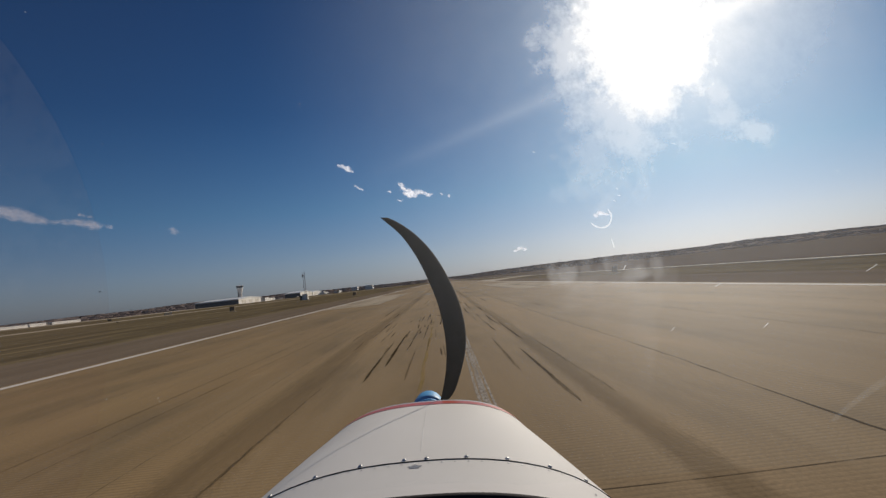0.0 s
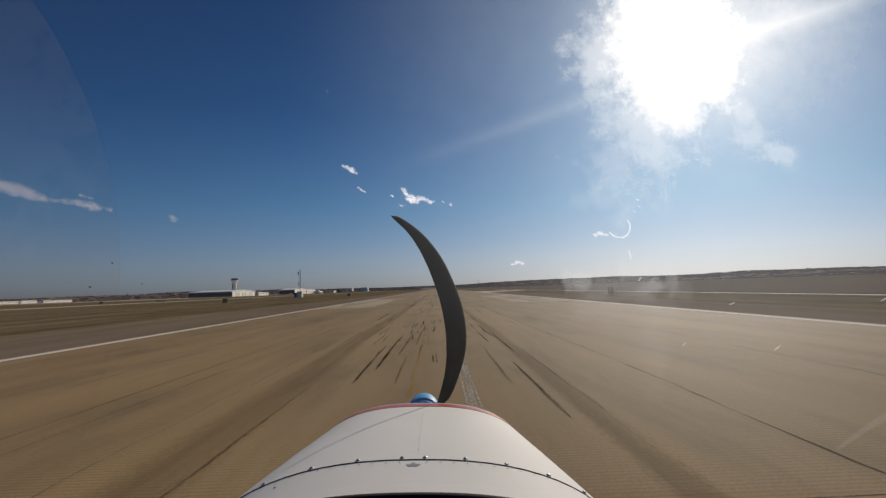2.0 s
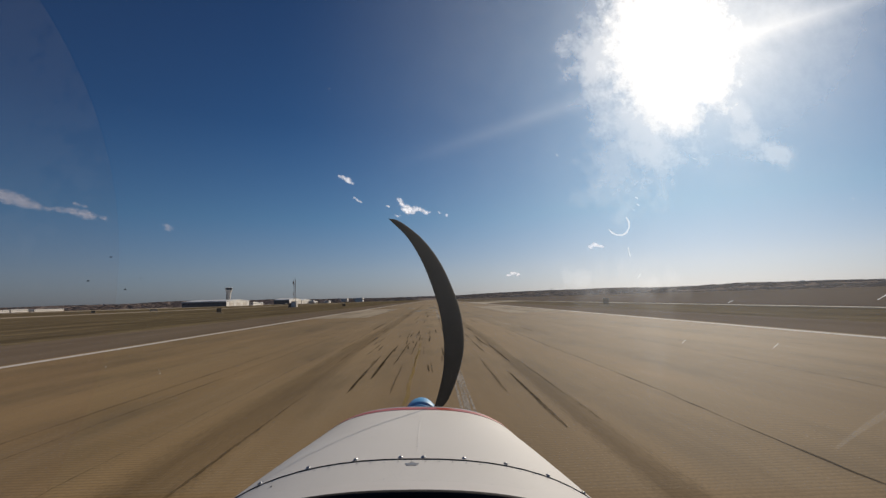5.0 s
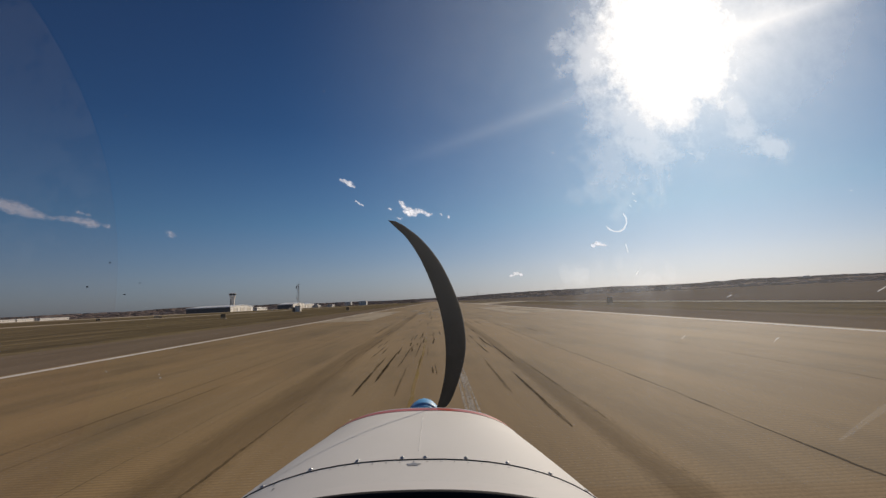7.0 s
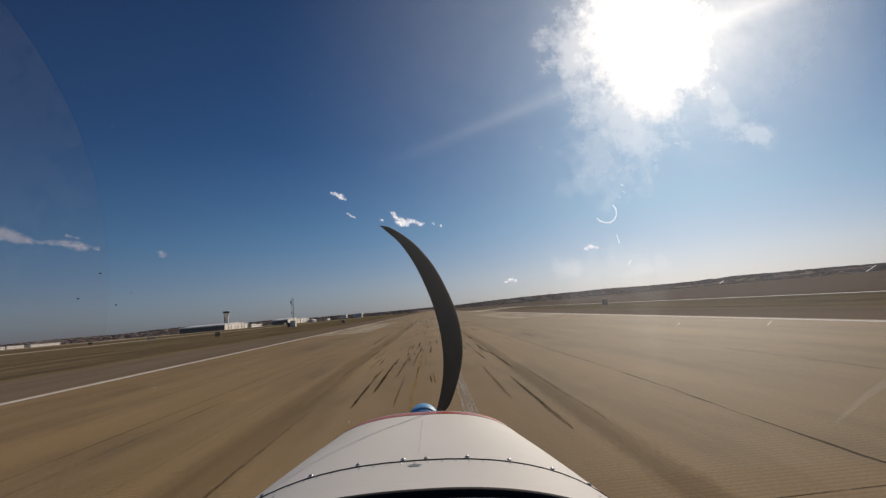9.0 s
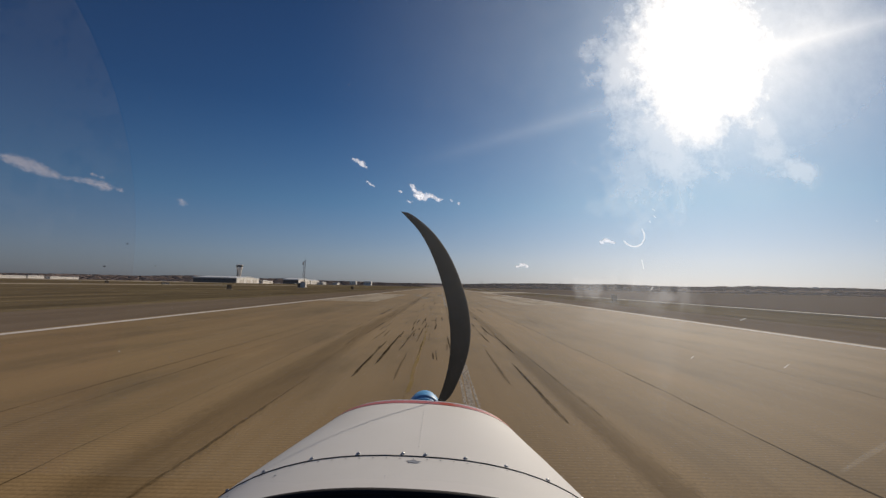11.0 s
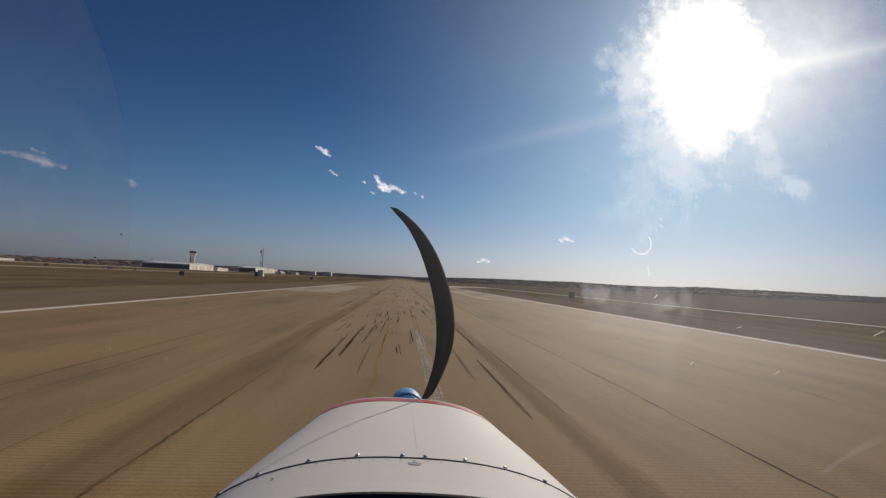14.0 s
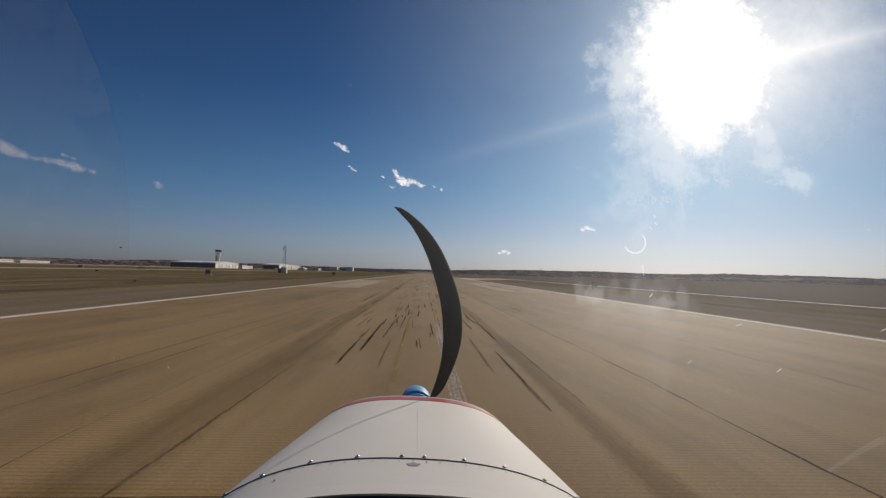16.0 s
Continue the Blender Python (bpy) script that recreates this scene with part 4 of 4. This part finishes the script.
def mid(y):
    return 0.003 + (y - 1.25) * 0.03


def section(y, grow=0.0, k=72, upper=False):
    _, top, a, up, low = station(y)
    e, ring = 2 / power(y), []
    for i in range(k // 2 + 1 if upper else k):
        t = math.tau * i / k
        c, s = math.cos(t), math.sin(t)
        x = (a + grow) * math.copysign(abs(c) ** e, c)
        z = top - up + (up if s >= 0 else low) * math.copysign(abs(s) ** e, s) + grow * s
        ring.append((x + mid(y), y, z))
    return ring


cowling = own("cowling", loft([section(y) for y in (1.250, 1.3, 1.36, 1.45, 1.55, 1.65, 1.75, 1.85, 1.93, 1.955)], caps=False), WHITE_PAINT, plane_nose, "white painted engine cowling", True)
own("nose_ring", loft([section(y) for y in (2.021, 2.035, 2.05, 2.06, 2.08, 2.10, 2.108, 2.115)], caps=False), TRIM_GREY, plane_nose, "blue-grey rounded front ring", True)
own("stripe", loft([section(y, 0.0015) for y in (1.954, 1.97, 1.99, 2.01, 2.022)], caps=False), RED_PAINT, cowling, "thin red painted stripe", True)
deck = own("rear_deck", loft([section(y, -0.0018) for y in (1.03, 1.08, 1.14, 1.20, 1.2485)], caps=False), WHITE_PAINT, plane_nose, "white skin between cowling and windscreen", True)
own("seam", loft([section(1.2468, -0.006), section(1.2476, 0.0002), section(1.2508, 0.0004), section(1.2516, -0.006)], caps=False), SEAM, deck, "dark gap along the cowling edge")


def dome(x, y, r, h, sides=10):
    z = skin(y, x)
    e = 0.004
    normal = Vector((skin(y, x - e) - skin(y, x + e), skin(y - e, x) - skin(y + e, x), 2 * e)).normalized()
    q = normal.to_track_quat("Z", "Y").to_matrix()
    at = Vector((x, y, z - 0.001))
    rings = []
    for rr, hh in ((1.0, 0.0), (0.95, 0.45), (0.7, 0.8), (0.25, 1.0)):
        rings.append([at + q @ Vector((rr * r * math.cos(i * math.tau / sides), rr * r * math.sin(i * math.tau / sides), hh * h)) for i in range(sides)])
    return loft(rings)


for x in (-0.555, -0.48, -0.39, -0.268, -0.147, -0.03, 0.03, 0.137, 0.247, 0.36, 0.455, 0.535):
    own("fastener", dome(x, 1.262, 0.0062, 0.005), STEEL, cowling, "domed steel fastener", True)
for i in range(29):
    own("rivet", dome(-0.49 + 0.035 * i, 1.232, 0.0021, 0.0010, 8), CHIP, deck)
for i in range(15):
    own("rivet", dome(0.012 + 0.0008 * i, 1.33 + 0.034 * i, 0.0030, 0.0018, 8), CHIP, cowling)
for x, y in ((-0.44, 1.16), (-0.34, 1.19), (-0.43, 1.09), (0.45, 1.17)):
    own("rivet", dome(x, y, 0.003, 0.0015, 8), STEEL, deck)
bm = bmesh.new()
bm.faces.new([bm.verts.new((0.0 + r * 0.017 * math.cos(a), 1.212 + r * 0.010 * math.sin(a), skin(1.212 + r * 0.010 * math.sin(a), r * 0.017 * math.cos(a)) - 0.0008))
              for a, r in ((math.tau * i / 14, 1 + 0.25 * math.sin(i * 2.3)) for i in range(14))])
own("paint_chip", bm, CHIP, deck, "bare chipped spot in the paint")

# spinner and propeller
HUB = Vector((0.030, 2.19, 1.142))
profile = [(0.00, 0.085), (0.03, 0.089), (0.09, 0.087), (0.15, 0.077), (0.20, 0.060), (0.24, 0.038), (0.262, 0.018), (0.268, 0.004)]
spinner = own("spinner", loft([[HUB + Vector((0.87 * r * math.cos(i * math.tau / 32), y - 0.05, 0.87 * r * math.sin(i * math.tau / 32))) for i in range(32)] for y, r in profile]), BLUE_PAINT, plane_nose, "glossy blue spinner", True)
own("backplate", rod(HUB - Vector((0, 0.066, 0)), HUB - Vector((0, 0.052, 0)), 0.070, sides=32), BLUE_PAINT, spinner)
propeller = own("propeller", rod(HUB - Vector((0, 0.045, 0)), HUB + Vector((0, 0.045, 0)), 0.07, sides=20), BLACK_PAINT, plane_nose, "matt black two-blade propeller", True)
# along the blade: radius, sweep, chord, pitch, thickness
BLADE = [(0.02, 0.045, 0.13, 64, 0.012), (0.061, 0.090, 0.20, 67, 0.008), (0.211, 0.137, 0.228, 65, 0.005), (0.345, 0.149, 0.210, 59.5, 0.004), (0.492, 0.129, 0.182, 54.5, 0.004), (0.627, 0.085, 0.157, 51, 0.004),
         (0.748, 0.029, 0.131, 47.5, 0.004), (0.847, -0.040, 0.097, 42.5, 0.004), (0.913, -0.112, 0.070, 38, 0.003), (0.940, -0.150, 0.042, 37, 0.003)]


def smooth_rows(rows, steps=5):
    """More rows between the given ones, along a smooth curve."""
    out, p = [], [np.array(r) for r in rows]
    for i in range(len(p) - 1):
        a, b, c, d = p[max(i - 1, 0)], p[i], p[i + 1], p[min(i + 2, len(p) - 1)]
        for k in range(steps):
            u = k / steps
            out.append(0.5 * (2 * b + (c - a) * u + (2 * a - 5 * b + 4 * c - d) * u * u + (3 * b - a - 3 * c + d) * u ** 3))
    return out + [p[-1]]


def blade(turn):
    rings = []
    for r, sweep, chord, pitch, thick in smooth_rows(BLADE):
        p, ring = radians(pitch), []
        for i in range(14):
            a = math.tau * i / 14
            u, v = 0.5 * chord * math.cos(a), 0.5 * thick * math.sin(a) * (1.0 + 0.35 * math.cos(a))
            ring.append(HUB + pose(0, 0, 0, 0, turn, 0).to_3x3() @ Vector((sweep + u * math.cos(p) - v * math.sin(p), u * math.sin(p) + v * math.cos(p), r * 0.965)))
        rings.append(ring)
    return loft(rings)


for turn in (0, 180):
    own("blade", blade(turn), BLACK_PAINT, propeller, "", True)

# windscreen, gasket and glareshield
PANE_BASE = 1.26


def pane_y(x, z):
    return 1.10 - 0.02 * x * x


def pane_edge(z):
    return -0.672 - 0.52 * (z - 1.74) ** 2


def pane(left, right):
    n, m = 16, 24
    bm, g = bmesh.new(), []
    for j in range(m + 1):
        z = PANE_BASE + 1.75 * j / m
        x0, x1 = left(z), right(z)
        g.append([bm.verts.new((x0 + (x1 - x0) * i / n, pane_y(x0 + (x1 - x0) * i / n, z), z)) for i in range(n + 1)])
    for a, b in zip(g, g[1:]):
        for i in range(n):
            bm.faces.new((a[i], a[i + 1], b[i + 1], b[i]))
    return bm


front = own("windscreen", pane(pane_edge, lambda z: 1.35), CLEAR, plane_nose, "clear acrylic windscreen with dried grime and painted sun glare", True)
side = own("side_pane", pane(lambda z: -1.45, lambda z: pane_edge(z) - 0.002), HAZED, plane_nose, "outer windscreen panel with a painted ghost reflection", True)
front.visible_shadow = side.visible_shadow = False

# dead insects stuck to the outer panel
for x, z, r in ((-0.739, 1.729, 0.0030), (-0.693, 1.784, 0.0025), (-0.657, 1.711, 0.0027), (-0.625, 1.737, 0.0017)):
    own("bug_spot", loft([[(x + k * r * math.cos(i * math.tau / 8), pane_y(x, z) - h, z + 0.5 * k * r * math.sin(i * math.tau / 8)) for i in range(8)]
                          for k, h in ((1.0, 0.0005), (0.8, 0.002), (0.3, 0.0028))]), SEAM, side, "dark dried insect spot").visible_shadow = False
# a wiped streak of grime low on the screen
rings = []
for i in range(9):
    u = i / 8
    x, z = 1.0 + 0.16 * u, 1.356 + 0.097 * u + 0.006 * math.sin(3 * u)
    rings.append([(x - 0.004, pane_y(x, z) - 0.003, z + 0.007 * (0.4 + u)), (x + 0.004, pane_y(x, z) - 0.003, z - 0.007 * (0.4 + u))])
bm = bmesh.new()
rows = [[bm.verts.new(p) for p in r] for r in rings]
for a, b in zip(rows, rows[1:]):
    bm.faces.new((a[0], a[1], b[1], b[0]))
own("smear", bm, SMEAR, front, "thin wiped streak of grime").visible_shadow = False
# dried drops and scratches that catch the sun
for points, wide in ((((0.470, 1.867), (0.478, 1.859), (0.490, 1.854), (0.503, 1.854), (0.514, 1.861), (0.520, 1.873), (0.520, 1.886), (0.513, 1.898)), 0.0046), (((0.516, 1.824), (0.521, 1.802)), 0.0048),
                     (((0.537, 1.948), (0.543, 1.944)), 0.004), (((0.54, 1.931), (0.547, 1.927)), 0.004), (((0.529, 1.919), (0.534, 1.914)), 0.0035), (((0.756, 1.693), (0.769, 1.699)), 0.0035),
                     (((1.121, 1.704), (1.149, 1.719)), 0.0040), (((0.641, 1.596), (0.649, 1.603)), 0.0032), (((0.862, 1.587), (0.874, 1.597)), 0.0036), (((0.784, 2.176), (0.79, 2.18)), 0.004),
                     (((0.796, 2.185), (0.802, 2.19)), 0.004), (((0.343, 2.051), (0.347, 2.047)), 0.0035), (((1.076, 1.953), (1.082, 1.95)), 0.0035),
                     (((0.684, 2.048), (0.693, 2.045)), 0.0035), (((0.538, 1.749), (0.545, 1.759)), 0.0045)):
    bm, rows = bmesh.new(), []
    for i, (x, z) in enumerate(points):
        (ax, az), (cx, cz) = points[max(i - 1, 0)], points[min(i + 1, len(points) - 1)]
        long = math.hypot(cx - ax, cz - az)
        w = 0.85 * wide * (0.5 if i in (0, len(points) - 1) else 1.0 + 0.25 * math.sin(2.3 * i))
        rows.append([bm.verts.new((x + s * w / 2 * (cz - az) / long, pane_y(x, z) - 0.003, z - s * w / 2 * (cx - ax) / long)) for s in (-1, 1)])
    for a, b in zip(rows, rows[1:]):
        bm.faces.new((a[0], a[1], b[1], b[0]))
    own("dried_drop", bm, DRIED, front, "dried streak on the glass").visible_shadow = False

rings = []
for i in range(41):
    x = -0.60 + 1.2 * i / 40
    z = skin(1.0, x) - 0.002
    rings.append([(x, 1.028 + 0.012 * math.cos(a), z + 0.008 * math.sin(a)) for a in (k * math.tau / 8 for k in range(8))])
own("gasket", loft(rings), BLACK_VINYL, plane_nose, "black rubber windscreen gasket", True)
rings = []
for y, drop in ((1.024, 0.004), (0.93, 0.012), (0.80, 0.03), (0.62, 0.06), (0.56, 0.10)):
    rings.append([(x, y, skin(1.0, x) - drop) for x in (-0.6 + 1.2 * i / 30 for i in range(31))] + [(x, y, 0.95) for x in (0.6, -0.6)])
own("glareshield", loft(rings), BLACK_VINYL, plane_nose, "black padded glareshield", False)

# the rest of the body, a plain closed hull behind the screen
hull = []
for y, k in ((0.985, 1.0), (0.4, 1.0), (-0.4, 0.98), (-1.2, 0.92), (-1.9, 0.80)):
    hull.append([(x * k, y, min(0.9 + (z - 0.9) * k, 1.16)) for x, _, z in section(1.0, -0.004)])
own("fuselage", loft(hull), WHITE_PAINT, plane_nose, "plain white fuselage sides")
# unseen dark sheet, added so the white hull throws no light on the blades
own("bounce_blocker", boxed(-0.52, 0.52, -1.7, 0.55, 1.162, 1.175, bevel=0.004), BLACK_VINYL, plane_nose, "unseen dark sheet that keeps bounce light off the propeller")

# nose leg
own("nose_leg", rod((0.02, 1.62, 0.62), (0.02, 1.72, 0.18), 0.032), STEEL, plane_nose)
own("fork", boxed(-0.075, 0.115, 1.70, 1.74, 0.30, 0.34), STEEL, plane_nose)
for s in (-0.075, 0.105):
    own("fork_arm", boxed(s, s + 0.012, 1.70, 1.74, 0.15, 0.33), STEEL, plane_nose)
wheel = own("nose_wheel", rod((-0.055, 1.72, 0.178), (0.095, 1.72, 0.178), 0.09, sides=20), STEEL, plane_nose)
prof = [(-0.06, 0.09), (-0.068, 0.13), (-0.05, 0.168), (0.0, 0.178), (0.05, 0.168), (0.068, 0.13), (0.06, 0.09)]
own("tyre", loft([[(0.02 + s, 1.72 + r * math.cos(i * math.tau / 28), 0.178 + r * math.sin(i * math.tau / 28)) for i in range(28)] for s, r in prof]), TYRE, wheel, "black rubber tyre", True)
